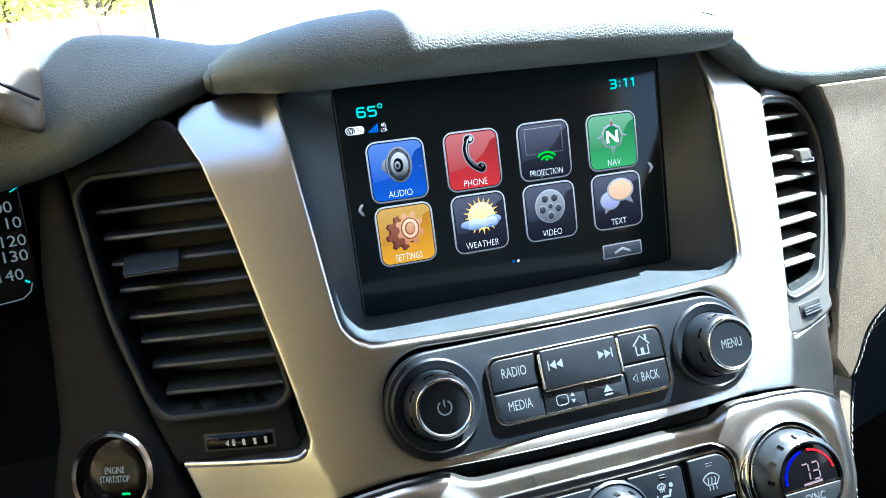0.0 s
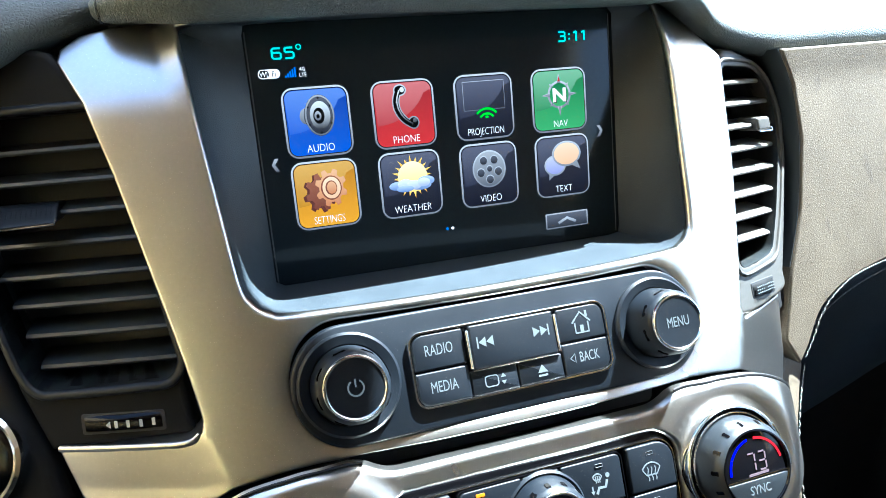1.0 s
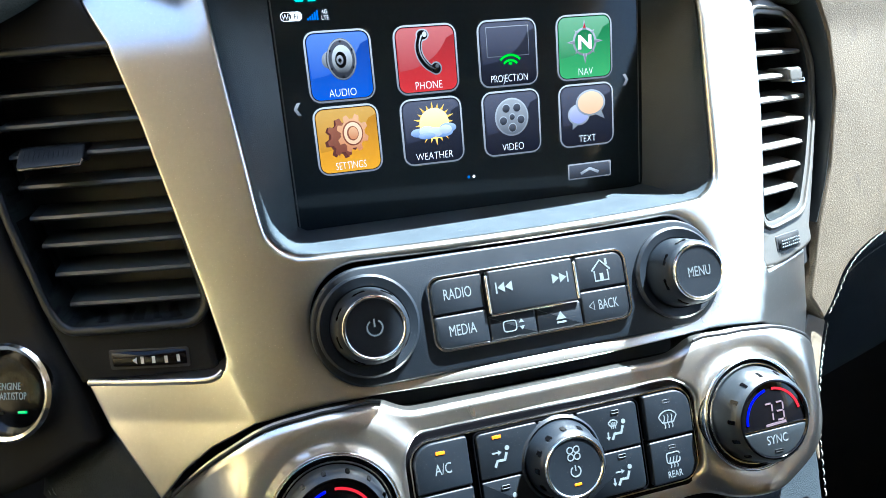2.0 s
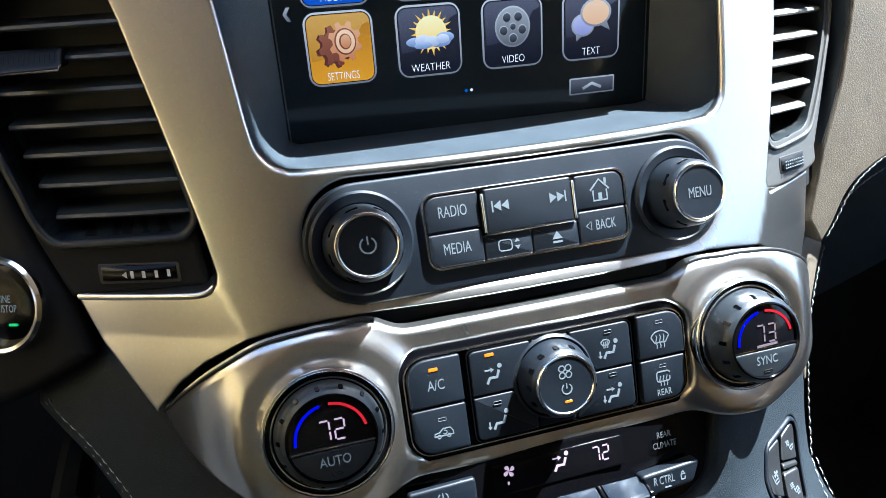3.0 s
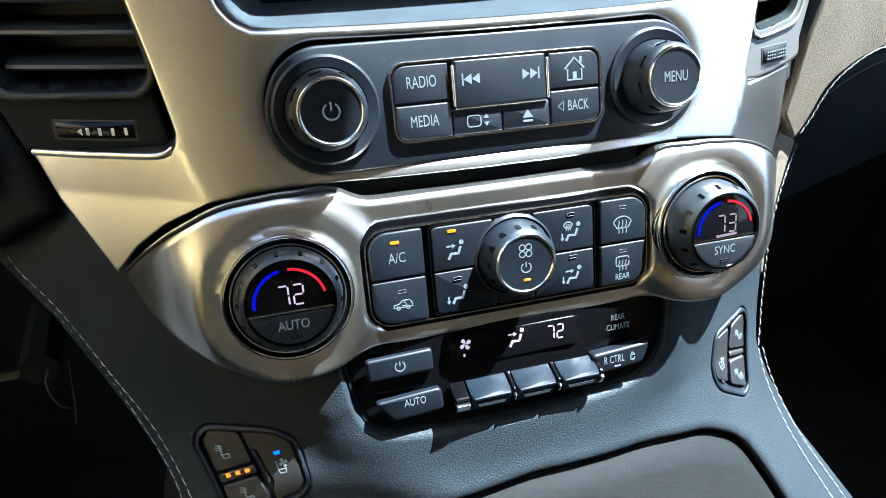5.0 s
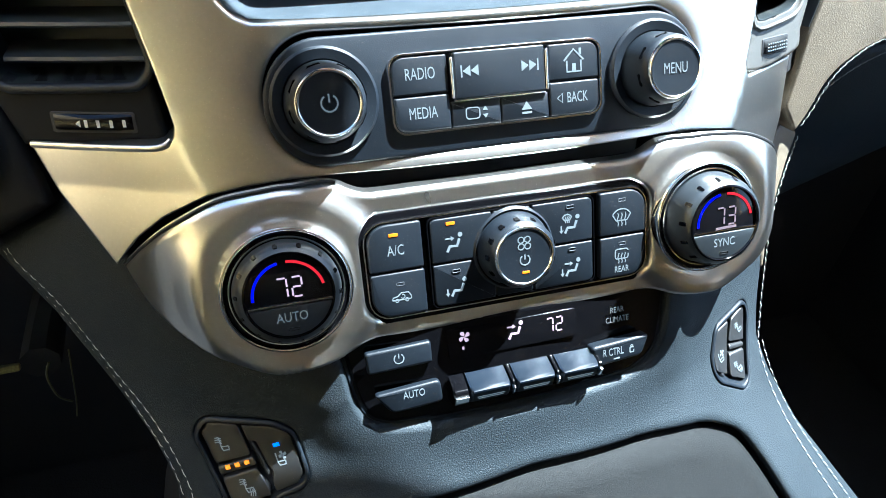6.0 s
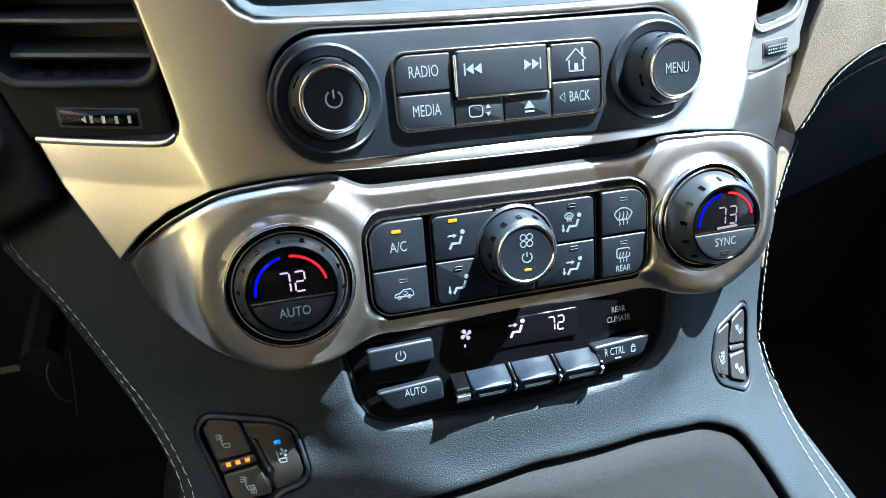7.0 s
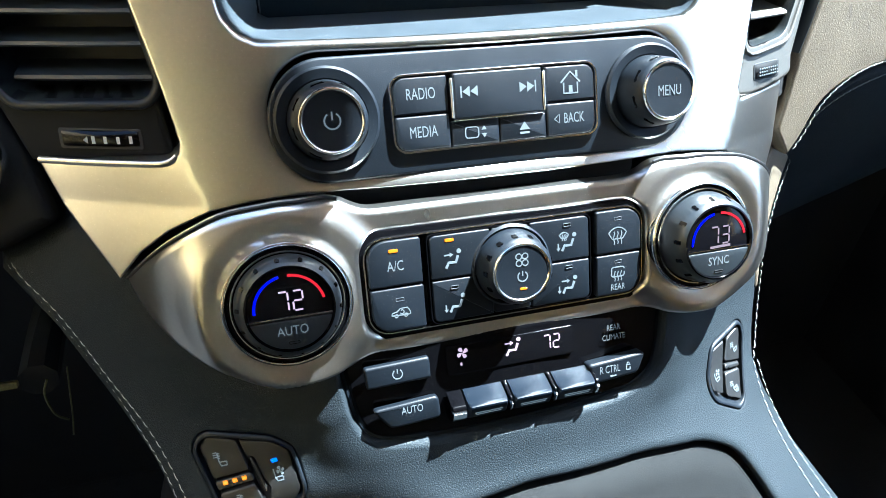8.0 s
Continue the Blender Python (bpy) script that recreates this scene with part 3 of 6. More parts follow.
ventL = [(-14.5, 2.3), (-19.8, 2.35), (-20.4, 1.75), (-20.1, -0.6), (-19.55, -3.69), (-18.4, -7.4), (-17.9, -8.1), (-13.1, -8.05), (-12.65, -7.5), (-13.3, -3.6), (-14.1, 1.0)]
knee = part("knee_panel", sheet(kp, [], face_k, 0.75, depth=2.0, step=0.8), GREY, dash, "black knee panel with a start button")
part("vent_bezel", sheet(bz, [rounded(ventL, 0.3)], lambda x, z: face_k(x, z) - 0.06, 0.3, depth=2.0, step=1.2), GREY, dash, "black bezel panel round the driver air vent")
part("inner_wall", sheet([(-45, -12), (13, -12), (13, 8.2), (-45, 8.2)], [], lambda x, z: 6.5, 0.1, depth=0.5, step=4), SHADOWY, dash, "black wall inside the dashboard")


# ---- silver surround of the stack ----
stack = thing("center_stack_trim", (0, -5, -9), "satin silver surround of the centre stack", "console trim")
left = [(-11.0, 5.6), (-13.4, 5.5), (-14.7, 5.25), (-15.45, 4.7), (-15.55, 4.2), (-14.7, 2.5), (-13.95, -0.2), (-13.3, -3.1), (-12.66, -6.0), (-12.36, -7.4), (-12.1, -8.8), (-12.02, -9.35), (-12.1, -9.72), (-12.35, -9.96), (-12.75, -10.08), (-17.5, -10.22), (-16.85, -12.0), (-15.2, -14.7), (-14.2, -13.6), (-13.0, -12.7), (-11.3, -11.85), (-9.7, -11.55), (-8.3, -11.4), (-6.2, -11.33), (0, -11.31)]
hole_s = [(-10.95, 5.2), (-10.7, 2.0), (-10.35, -1.4), (-10.0, -4.6), (-9.7, -5.4), (-9.1, -5.85), (-7.8, -6.0), (0, -6.02)]
hole_s = mirror([tuple(p) for p in smooth_line(hole_s, 5)])
hole_a = arc(-6.66, -8.66, 2.12, 90, 270, 24, 2.2) + arc(6.66, -8.66, 2.12, -90, 90, 24, 2.2)
right = [(12.0, 5.9), (12.3, 4.9), (13.3, 3.6), (14.35, 2.5), (13.95, 0.0), (13.6, -2.6), (13.1, -5.0), (12.55, -7.4), (12.1, -9.2), (12.3, -9.75), (15.95, -9.6), (15.5, -12.3), (14.6, -13.85), (13.6, -14.4), (12.9, -12.7), (11.3, -11.85), (9.7, -11.6), (8.3, -11.42), (6.2, -11.38)]
part("faceplate", sheet(left + right[::-1], [hole_s, hole_a], face_s, 0.10, [0.21, 0.17], 1.4, 0.3, 0.12), SILVER, stack)
pts = [on(face_b, x, z, o) for x, z, o in ((-17.35, -10.22, 0.09), (-15.5, -10.18, 0.09), (-13.8, -10.13, 0.08), (-12.9, -10.1, 0.06), (-12.45, -10.01, -0.02), (-12.2, -9.85, -0.14))]
part("chrome_lip", tube(smooth_line(pts, 6), 0.14, 10), SILVER, stack, "bright lip under the air vent")

# ---- touchscreen ----
screen = thing("touchscreen", (0, 0, -6), "black glass touchscreen showing rows of app icons", "touchscreen")
opening = dense(hole_s, 0.5)
glass_out = round_rect(-8.5, 8.75, -5.9, 5.2, 0.25)


def ray_to(poly, a):
    """Where a ray from the middle at angle a leaves an outline."""
    d = Vector((math.cos(a), math.sin(a)))
    best = 0.0
    for i in range(len(poly)):
        p, q = Vector(poly[i - 1]), Vector(poly[i])
        e = q - p
        det = d.x * -e.y + d.y * e.x
        if abs(det) < 1e-9:
            continue
        t = (p.x * -e.y + p.y * e.x) / det
        u = (d.x * p.y - d.y * p.x) / det
        if t > 0 and -1e-6 <= u <= 1 + 1e-6:
            best = max(best, t)
    return d * best


bm = bmesh.new()
angs = [2 * math.pi * i / 160 for i in range(160)]
rings = []
for f in (0.0, 0.12, 0.35, 0.7, 1.0):
    ring = []
    for a in angs:
        o, g = ray_to(hole_s, a), ray_to(glass_out, a)
        o = o * 0.998
        p = o.lerp(g, f ** 1.6)
        yo = face_b(o.x, o.y) + 0.35
        ring.append(bm.verts.new((p.x, yo + (-0.15 - yo) * f, p.y)))
    rings.append(ring)
bridge(bm, rings)
part("screen_surround", bm, SURROUND, screen, "slate grey recessed surround")
part("glass", slab(round_rect(-8.7, 9.6, -6.1, 5.4, 0.2), -0.6, 0.02, 0.05, FS), SCREEN_GLASS, screen, "black display glass")
for u0, u1 in ((-8.42, -8.36), (8.62, 8.66), (8.92, 8.96)):
    part("glass_edge", slab([(u0, -5.75), (u1, -5.75), (u1, 4.9), (u0, 4.9)], 0.0, 0.05, 0, FS), EDGE, screen, "thin grey glass edge")

# ---- audio controls ----
audio = thing("audio_panel", (0, -6, -11), "black audio control panel with two knobs and chrome-lined buttons", "control panel")
plate = arc(-6.66, -0.66, 2.16, 90, 270, 28, 2.3) + arc(6.66, -0.66, 2.16, -90, 90, 28, 2.3)
part("backplate", slab(plate, -1.1, -0.17, 0.12, FB), BLACK, audio)


def knob(parent, name, cu, cv, F, r0, r1, h, label, face=None, collar=None, n0=-0.1, notches=8, turn=60, grip=(0.10, 0.5, 0.15)):
    k = part(name, lathe([(r1 * 1.26, n0), (r1 * 1.25, n0 + 0.2), (r1 * 1.20, h * 0.35), (r1 * 1.12, h * 0.8), (r1 * 1.0, h * 0.94), (r1 * 0.9, h * 0.97)], cu, cv, F, 64, cap=False), BLACK, parent, label)
    part("collar", lathe([(r0, n0 - 0.05), (r0, n0 + 0.12), (r0 - 0.1, n0 + 0.22), (r1 * 1.3, n0 + 0.14), (r1 * 1.24, n0 - 0.05)], cu, cv, F, 64, cap=False), collar or BLACK, k, "raised collar ring")
    part("chrome_ring", lathe([(r1 * 1.0, h * 0.92), (r1 * 0.99, h * 0.98), (r1 * 0.96, h * 1.015), (r1 * 0.92, h * 1.02), (r1 * 0.89, h * 1.0), (r1 * 0.87, h * 0.96)], cu, cv, F, 64, cap=False), CHROME, k, "chrome ring")
    part("cap", lathe([(r1 * 0.885, h * 0.9), (r1 * 0.875, h * 0.985), (r1 * 0.5, h * 0.975), (0.02, h * 0.97)], cu, cv, F, 64), face or BUTTON, k, "flat black cap")
    for i in range(notches):
        a = radians(turn + 360 * i / notches)
        m = F @ Matrix.Translation((cu, cv, 0)) @ Matrix.Rotation(a, 4, "Z")
        bm = bmesh.new()
        bmesh.ops.create_cube(bm, size=1, matrix=m @ Matrix.Translation((r1 * 1.125, 0, h * 0.68)) @ Matrix.Rotation(radians(-9), 4, "Y") @ Matrix.Diagonal((*grip, 1)))
        bmesh.ops.bevel(bm, geom=bm.edges[:], offset=0.035, segments=2, affect="EDGES")
        part("grip", bm, GLOSS, k, "gloss grip notch")
    return k


vol = knob(audio, "volume_knob", -6.66, -0.63, FB, 1.96, 1.17, 1.5, "black volume knob with a chrome ring", n0=-0.14)
men = knob(audio, "menu_knob", 6.66, -0.63, FB, 1.96, 1.17, 1.5, "black menu knob with a chrome ring", n0=-0.14)


def power_sign(cu, cv, r, n, F, w=0.06):
    bm = stroke(arc(cu, cv, r, 122, 418, 22), w, n, F)
    return stroke([(cu, cv + r * 1.15), (cu, cv + r * 0.1)], w, n, F, bm)


part("power_symbol", power_sign(-6.66, -0.63, 0.28, 1.47, FB), PRINT, vol, "pale power symbol")
part("lettering", words("MENU", 0.42, 6.66, -0.6, 1.47, FB, 0.66), PRINT, men, "pale lettering")
panel = round_rect(-4.3, 4.3, vb(-10.1), vb(-7.22), 0.55)
part("chrome_outline", rim(panel, 0.13, -0.14, 0.03, FB), CHROME, audio, "thin chrome outline")


def button(parent, name, poly, n0, n1, F, label="", mat=None, bev=0.07):
    return part(name, slab(poly, n0, n1, bev, F), mat or BUTTON, parent, label)


ya, ym, yb_ = vb(-7.36), vb(-8.72), vb(-9.98)
B = {}
B["radio"] = button(audio, "button", round_rect(-4.14, -2.03, ym + 0.03, ya, (0.08, 0.45, 0.08, 0.08)), -0.2, 0.02, FB)
B["media"] = button(audio, "button", round_rect(-4.14, -2.03, yb_, ym - 0.03, (0.08, 0.08, 0.45, 0.08)), -0.2, 0.02, FB)
B["home"] = button(audio, "button", round_rect(2.03, 4.14, ym + 0.03, ya, (0.45, 0.08, 0.08, 0.08)), -0.2, 0.02, FB)
B["back"] = button(audio, "button", round_rect(2.03, 4.14, yb_, ym - 0.03, (0.08, 0.08, 0.08, 0.45)), -0.2, 0.02, FB)
B["disp"] = button(audio, "button", round_rect(-1.98, -0.02, yb_, vb(-9.06), 0.06), -0.2, -0.0, FB)
B["eject"] = button(audio, "button", round_rect(0.02, 1.98, yb_, vb(-9.06), 0.06), -0.2, -0.0, FB)
B["seek"] = button(audio, "seek_button", round_rect(-1.82, 1.82, vb(-9.0), ya + 0.02, 0.08), -0.2, 0.16, FB, "wide raised seek button")
for u in (-1.9, 1.9):
    part("chrome_bar", slab(round_rect(u - 0.055, u + 0.055, vb(-8.95), vb(-7.5), 0.03), -0.1, 0.17, 0.03, FB), CHROME, B["seek"], "chrome end bar")
part("chrome_bar", slab(round_rect(-1.85, 1.85, vb(-9.06), vb(-9.0), 0.02), -0.1, 0.1, 0.02, FB), CHROME, B["seek"], "chrome lower bar")
part("lettering", words("RADIO", 0.44, -3.09, vb(-7.95), 0.02, FB, 0.62), PRINT, B["radio"])
part("lettering", words("MEDIA", 0.44, -3.09, vb(-9.32), 0.02, FB, 0.62), PRINT, B["media"])
bm = words("BACK", 0.42, 3.2, vb(-9.32), 0.02, FB, 0.6)
stroke([(2.34, vb(-9.34)), (2.56, vb(-9.17)), (2.56, vb(-9.51)), (2.34, vb(-9.34))], 0.035, 0.02, FB, bm)
part("lettering", bm, PRINT, B["back"])
h = vb(-8.0)
bm = stroke([(2.68, h), (3.1, h + 0.42), (3.52, h)], 0.07, 0.02, FB)
stroke([(2.8, h), (2.8, h - 0.42), (3.4, h - 0.42), (3.4, h)], 0.07, 0.02, FB, bm)
spot([(3.02, h - 0.42), (3.18, h - 0.42), (3.18, h - 0.12), (3.02, h - 0.12)], 0.02, FB, bm)
spot([(3.32, h + 0.2), (3.42, h + 0.2), (3.42, h + 0.45), (3.32, h + 0.45)], 0.02, FB, bm)
part("home_symbol", bm, PRINT, B["home"])


def skip(cu, cv, s, n, F):
    bm = bmesh.new()
    for k in (0, 1):
        x = cu + s * (k * 0.32 - 0.22)
        spot([(x, cv - 0.2), (x + s * 0.3, cv), (x, cv + 0.2)][::s], n, F, bm)
    x = cu + s * 0.45
    return spot([(x - 0.03, cv - 0.22), (x + 0.03, cv - 0.22), (x + 0.03, cv + 0.22), (x - 0.03, cv + 0.22)], n, F, bm)


part("skip_symbol", skip(-1.08, vb(-8.02), -1, 0.16, FB), PRINT, B["seek"])
part("skip_symbol", skip(1.08, vb(-8.02), 1, 0.16, FB), PRINT, B["seek"])
v = vb(-9.5)
part("eject_symbol", spot([(0.85, v - 0.28), (1.25, v - 0.28), (1.25, v - 0.2), (0.85, v - 0.2)], 0.0, FB, spot([(0.83, v - 0.12), (1.27, v - 0.12), (1.05, v + 0.2)], 0.0, FB)), PRINT, B["eject"])
bm = stroke(round_rect(-1.42, -0.88, v - 0.24, v + 0.18, 0.12) + [(-0.88, v + 0.06)], 0.045, 0.0, FB)
spot([(-0.76, v + 0.04), (-0.54, v + 0.04), (-0.65, v + 0.2)], 0.0, FB, bm)
spot([(-0.76, v - 0.1), (-0.65, v - 0.26), (-0.54, v - 0.1)], 0.0, FB, bm)
part("display_symbol", bm, PRINT, B["disp"])

# ---- dark slot between the two panels ----
slot = thing("storage_slot", (0, -6, -12), "narrow black slot between the audio and climate panels", "slot")
part("cavity", sheet(round_rect(-6.9, 6.9, -12.6, -10.9, 0.3), [], lambda x, z: -5.4, 0.1, depth=1, step=1.5), SHADOWY, slot)

# ---- climate panel ----
climate = thing("climate_panel", (0, -8, -17.6), "satin silver climate panel with two temperature knobs", "control panel")
pod_l = [(-15.0, -14.95), (-13.94, -13.55), (-12.66, -12.35), (-11.0, -11.55), (-9.2, -11.3), (-8.2, -11.3), (-7.2, -11.32), (-6.6, -11.46), (-6.15, -11.7), (-5.7, -11.88), (-5.1, -11.93), (-3.5, -11.93), (0, -11.93)]
pod_b = [(0, -17.6), (-3.8, -17.62), (-6.1, -17.6), (-7.4, -17.95), (-8.7, -18.1), (-10.1, -18.0), (-11.7, -17.25), (-12.9, -16.6), (-14.1, -15.85), (-14.75, -15.25)]
pod_l = [tuple(p) for p in smooth_line(pod_l, 5)]
pod_b = [tuple(p) for p in smooth_line(pod_b, 5)]
pod = pod_l + [(-x, z) for x, z in reversed(pod_l[:-1])] + [(-x, z) for x, z in reversed(pod_b[1:])] + pod_b
panel_a = round_rect(-6.15, 6.2, -16.85, -12.8, 0.9)
part("faceplate", sheet(pod, [panel_a], face_a, 0.22, [0.25], 0.4, 0.25, 0.15), SILVER, climate)
for k in (-1, 1):
    # A thin black tube draws the shadow line along the pod's upper edge.
    gap = [on(face_a, -k * x, z + 0.05, -0.15) for x, z in pod_l if x < -6.7]
    part("shadow_gap", tube(gap, 0.065, 6), SHADOWY, climate, "black tube drawing the shadow line above the panel's edge")
part("backplate", slab(round_rect(-6.4, 6.45, va(-17.0), va(-12.65), 0.9), -1.2, -0.25, 0.05, FA), GLOSS, climate)
part("chrome_outline", rim(round_rect(-6.02, 6.06, va(-16.75), va(-12.9), 0.85), 0.09, -0.3, -0.06, FA), CHROME, climate, "thin chrome outline")
ym = va(-14.85)
lo, hi = va(-16.62), va(-13.02)
C = {}
C["ac"] = button(climate, "button", round_rect(-5.85, -3.72, ym + 0.04, hi, (0.1, 0.75, 0.08, 0.08)), -0.4, 0.06, FA)
C["rec"] = button(climate, "button", round_rect(-5.85, -3.72, lo, ym - 0.04, (0.08, 0.08, 0.75, 0.1)), -0.4, 0.06, FA)
C["def"] = button(climate, "button", round_rect(3.8, 5.9, ym + 0.04, hi, (0.75, 0.1, 0.08, 0.08)), -0.4, 0.06, FA)
C["rear"] = button(climate, "button", round_rect(3.8, 5.9, lo, ym - 0.04, (0.08, 0.08, 0.1, 0.75)), -0.4, 0.06, FA)
part("chrome_outline", rim(round_rect(-3.5, 3.6, lo - 0.02, hi + 0.02, 0.3), 0.07, -0.3, 0.0, FA), GLOSS, climate, "thin gloss outline")
C["a1"] = button(climate, "button", round_rect(-3.38, -0.85, ym + 0.03, hi - 0.06, (0.08, 0.25, 0.06, 0.06)), -0.4, 0.04, FA)
C["a2"] = button(climate, "button", round_rect(-3.38, -0.85, lo + 0.06, ym - 0.03, (0.08, 0.06, 0.25, 0.06)), -0.4, 0.04, FA)
C["a3"] = button(climate, "button", round_rect(0.85, 3.48, ym + 0.03, hi - 0.06, (0.25, 0.08, 0.06, 0.06)), -0.4, 0.04, FA)
C["a4"] = button(climate, "button", round_rect(0.85, 3.48, lo + 0.06, ym - 0.03, (0.06, 0.06, 0.06, 0.25)), -0.4, 0.04, FA)
C["top"] = button(climate, "fan_plate", round_rect(-0.8, 0.8, lo + 0.06, hi - 0.06, 0.1), -0.4, 0.0, FA)
fan = knob(climate, "fan_knob", 0.0, -0.62, FA, 1.72, 1.22, 1.25, "black fan knob with a chrome ring", notches=13, turn=40, grip=(0.10, 0.24, 0.34))


def lamp(parent, cu, cv, n, F, mat, w=0.36, h=0.13, label=""):
    return part("indicator_lamp", slab(round_rect(cu - w / 2, cu + w / 2, cv - h / 2, cv + h / 2, 0.03), n - 0.02, n + 0.02, 0.01, F), mat, parent, label)


part("lettering", words("A/C", 0.42, -4.78, va(-13.98) - 0.02, 0.06, FA, 0.7), PRINT, C["ac"])
lamp(C["ac"], -4.82, va(-13.42), 0.06, FA, ORANGE, label="lit amber lamp")
lamp(C["a1"], -2.55, va(-13.3), 0.04, FA, ORANGE, label="lit amber lamp")
for k, u, z in (("rec", -4.72, -15.35), ("def", 4.82, -13.38), ("rear", 4.82, -15.2), ("a2", -2.45, -15.2), ("a3", 2.5, -13.35), ("a4", 2.55, -15.1)):
    bm = rim(round_rect(u - 0.17, u + 0.17, va(z) - 0.07, va(z) + 0.07, 0.03), 0.02, 0.04, 0.075, FA)
    part("indicator_lamp", bm, FAINT, C[k], "unlit lamp")


def sitter(cu, cv, n, F, arrows, k=0.74):
    """The air-flow sign: a seated figure drawn as a dot and a bent bar, with arrows."""
    def q(pts):
        return [(cu + k * a, cv + k * b) for a, b in pts]
    bm = spot(q(arc(0.42, 0.38, 0.13, 0, 350, 12)), n, F)
    stroke(q([(0.36, 0.16), (0.22, -0.22), (-0.18, -0.2), (-0.34, -0.5)]), 0.15 * k, n, F, bm)
    for kind in arrows:
        if kind == "face":
            stroke(q([(-0.42, 0.22), (-0.1, 0.22)]), 0.08 * k, n, F, bm)
            spot(q([(-0.1, 0.08), (0.1, 0.22), (-0.1, 0.36)]), n, F, bm)
        if kind == "feet":
            stroke(q([(-0.56, -0.05), (-0.56, -0.32)]), 0.08 * k, n, F, bm)
            spot(q([(-0.68, -0.32), (-0.56, -0.5), (-0.44, -0.32)]), n, F, bm)
        if kind == "glass":
            screen_sign(cu - 0.2 * k, cv + 0.42 * k, 0.62 * k, n, F, bm)
    return bm


def screen_sign(cu, cv, s, n, F, bm=None):
    """The windscreen sign: a curved trapezium with rising wavy lines."""
    bm = bm or bmesh.new()
    stroke(arc(cu, cv - 0.28 * s, 0.5 * s, 150, 30, 10) + [(cu + 0.26 * s, cv - 0.3 * s), (cu - 0.26 * s, cv - 0.3 * s), (cu - 0.433 * s, cv - 0.03 * s)], 0.05, n, F, bm)
    for d in (-0.18, 0, 0.18):
        stroke([(cu + (d + 0.03 * math.sin(i * 1.6)) * s, cv + (-0.55 + 0.1 * i) * s) for i in range(7)], 0.04, n, F, bm)
    return bm


part("air_symbol", sitter(-2.5, va(-14.05), 0.04, FA, ("face",)), PRINT, C["a1"])
part("air_symbol", sitter(-2.45, va(-15.85), 0.04, FA, ("feet",)), PRINT, C["a2"])
part("air_symbol", sitter(2.5, va(-14.05), 0.04, FA, ("glass", "feet")), PRINT, C["a3"])
part("air_symbol", sitter(2.5, va(-15.85), 0.04, FA, ("face", "feet")), PRINT, C["a4"])
part("demist_symbol", screen_sign(4.8, va(-13.95), 0.95, 0.06, FA), PRINT, C["def"])
v = va(-15.65)
bm = stroke(round_rect(4.5, 5.1, v - 0.2, v + 0.22, 0.1) + [(5.1, v)], 0.05, 0.06, FA)
for d in (-0.15, 0, 0.15):
    stroke([(4.8 + d + 0.03 * math.sin(i * 1.6), v - 0.4 + 0.09 * i) for i in range(6)], 0.04, 0.06, FA, bm)
words("REAR", 0.28, 4.8, va(-16.28), 0.06, FA, 0.75, bm)
part("rear_demist_symbol", bm, PRINT, C["rear"])
v = va(-15.9)
car = [(-0.5, -0.1), (-0.47, 0.05), (-0.2, 0.1), (0.0, 0.28), (0.4, 0.28), (0.53, 0.08), (0.55, -0.1), (0.4, -0.12), (-0.5, -0.1)]
bm = stroke([(-4.74 + 0.72 * x, v + 0.72 * z) for x, z in car], 0.045, 0.06, FA)
for u in (-4.92, -4.53):
    stroke(arc(u, v - 0.1, 0.065, 0, 360, 10), 0.04, 0.06, FA, bm)
stroke(arc(-4.68, v + 0.05, 0.08, 200, 480, 10), 0.035, 0.06, FA, bm)
part("recirculation_symbol", bm, PRINT, C["rec"])


def blades(cu, cv, r, n, F, bm=None, solid=False):
    bm = bm or bmesh.new()
    if solid:
        for a in (20, 110, 200, 290):
            c, s = math.cos(radians(a)), math.sin(radians(a))
            spot([(cu + r * (p * c - q * s), cv + r * (p * s + q * c)) for p, q in ((0.05, 0.0), (0.35, -0.2), (0.8, -0.22), (1.0, 0.05), (0.9, 0.4), (0.6, 0.45), (0.3, 0.2))], n, F, bm)
        return bm
    for a in (45, 135, 225, 315):
        c = Vector((cu + r * 0.55 * math.cos(radians(a)), cv + r * 0.55 * math.sin(radians(a))))
        stroke(arc(c.x, c.y, r * 0.36, 0, 360, 10), 0.045, n, F, bm)
    return bm


part("fan_symbol", blades(0, -0.1, 0.34, 1.22, FA), PRINT, fan)
part("power_symbol", power_sign(0, -0.78, 0.2, 1.22, FA, 0.05), PRINT, fan)
lamp(fan, 0.02, -1.28, 1.22, FA, ORANGE, 0.3, 0.1, "lit amber lamp")

SEG = {"7": "abc", "2": "abged", "3": "abgcd"}


def digits(body, cu, cv, h, n, F, w=0.07):
    bm = bmesh.new()
    x = cu - h * 0.36 * (len(body) - 1)
    for ch in body:
        hw = h * 0.24
        q = {"a": ((-hw, h / 2), (hw, h / 2)), "b": ((hw, h / 2), (hw, 0)), "c": ((hw, 0), (hw, -h / 2)), "d": ((-hw, -h / 2), (hw, -h / 2)), "e": ((-hw, 0), (-hw, -h / 2)), "f": ((-hw, h / 2), (-hw, 0)), "g": ((-hw, 0), (hw, 0))}
        for s in SEG[ch]:
            a, b = Vector(q[s][0]), Vector(q[s][1])
            a, b = a.lerp(b, 0.1), b.lerp(a, 0.1)
            stroke([(x + a.x, cv + a.y), (x + b.x, cv + b.y)], w, n, F, bm)
        x += h * 0.72
    return bm


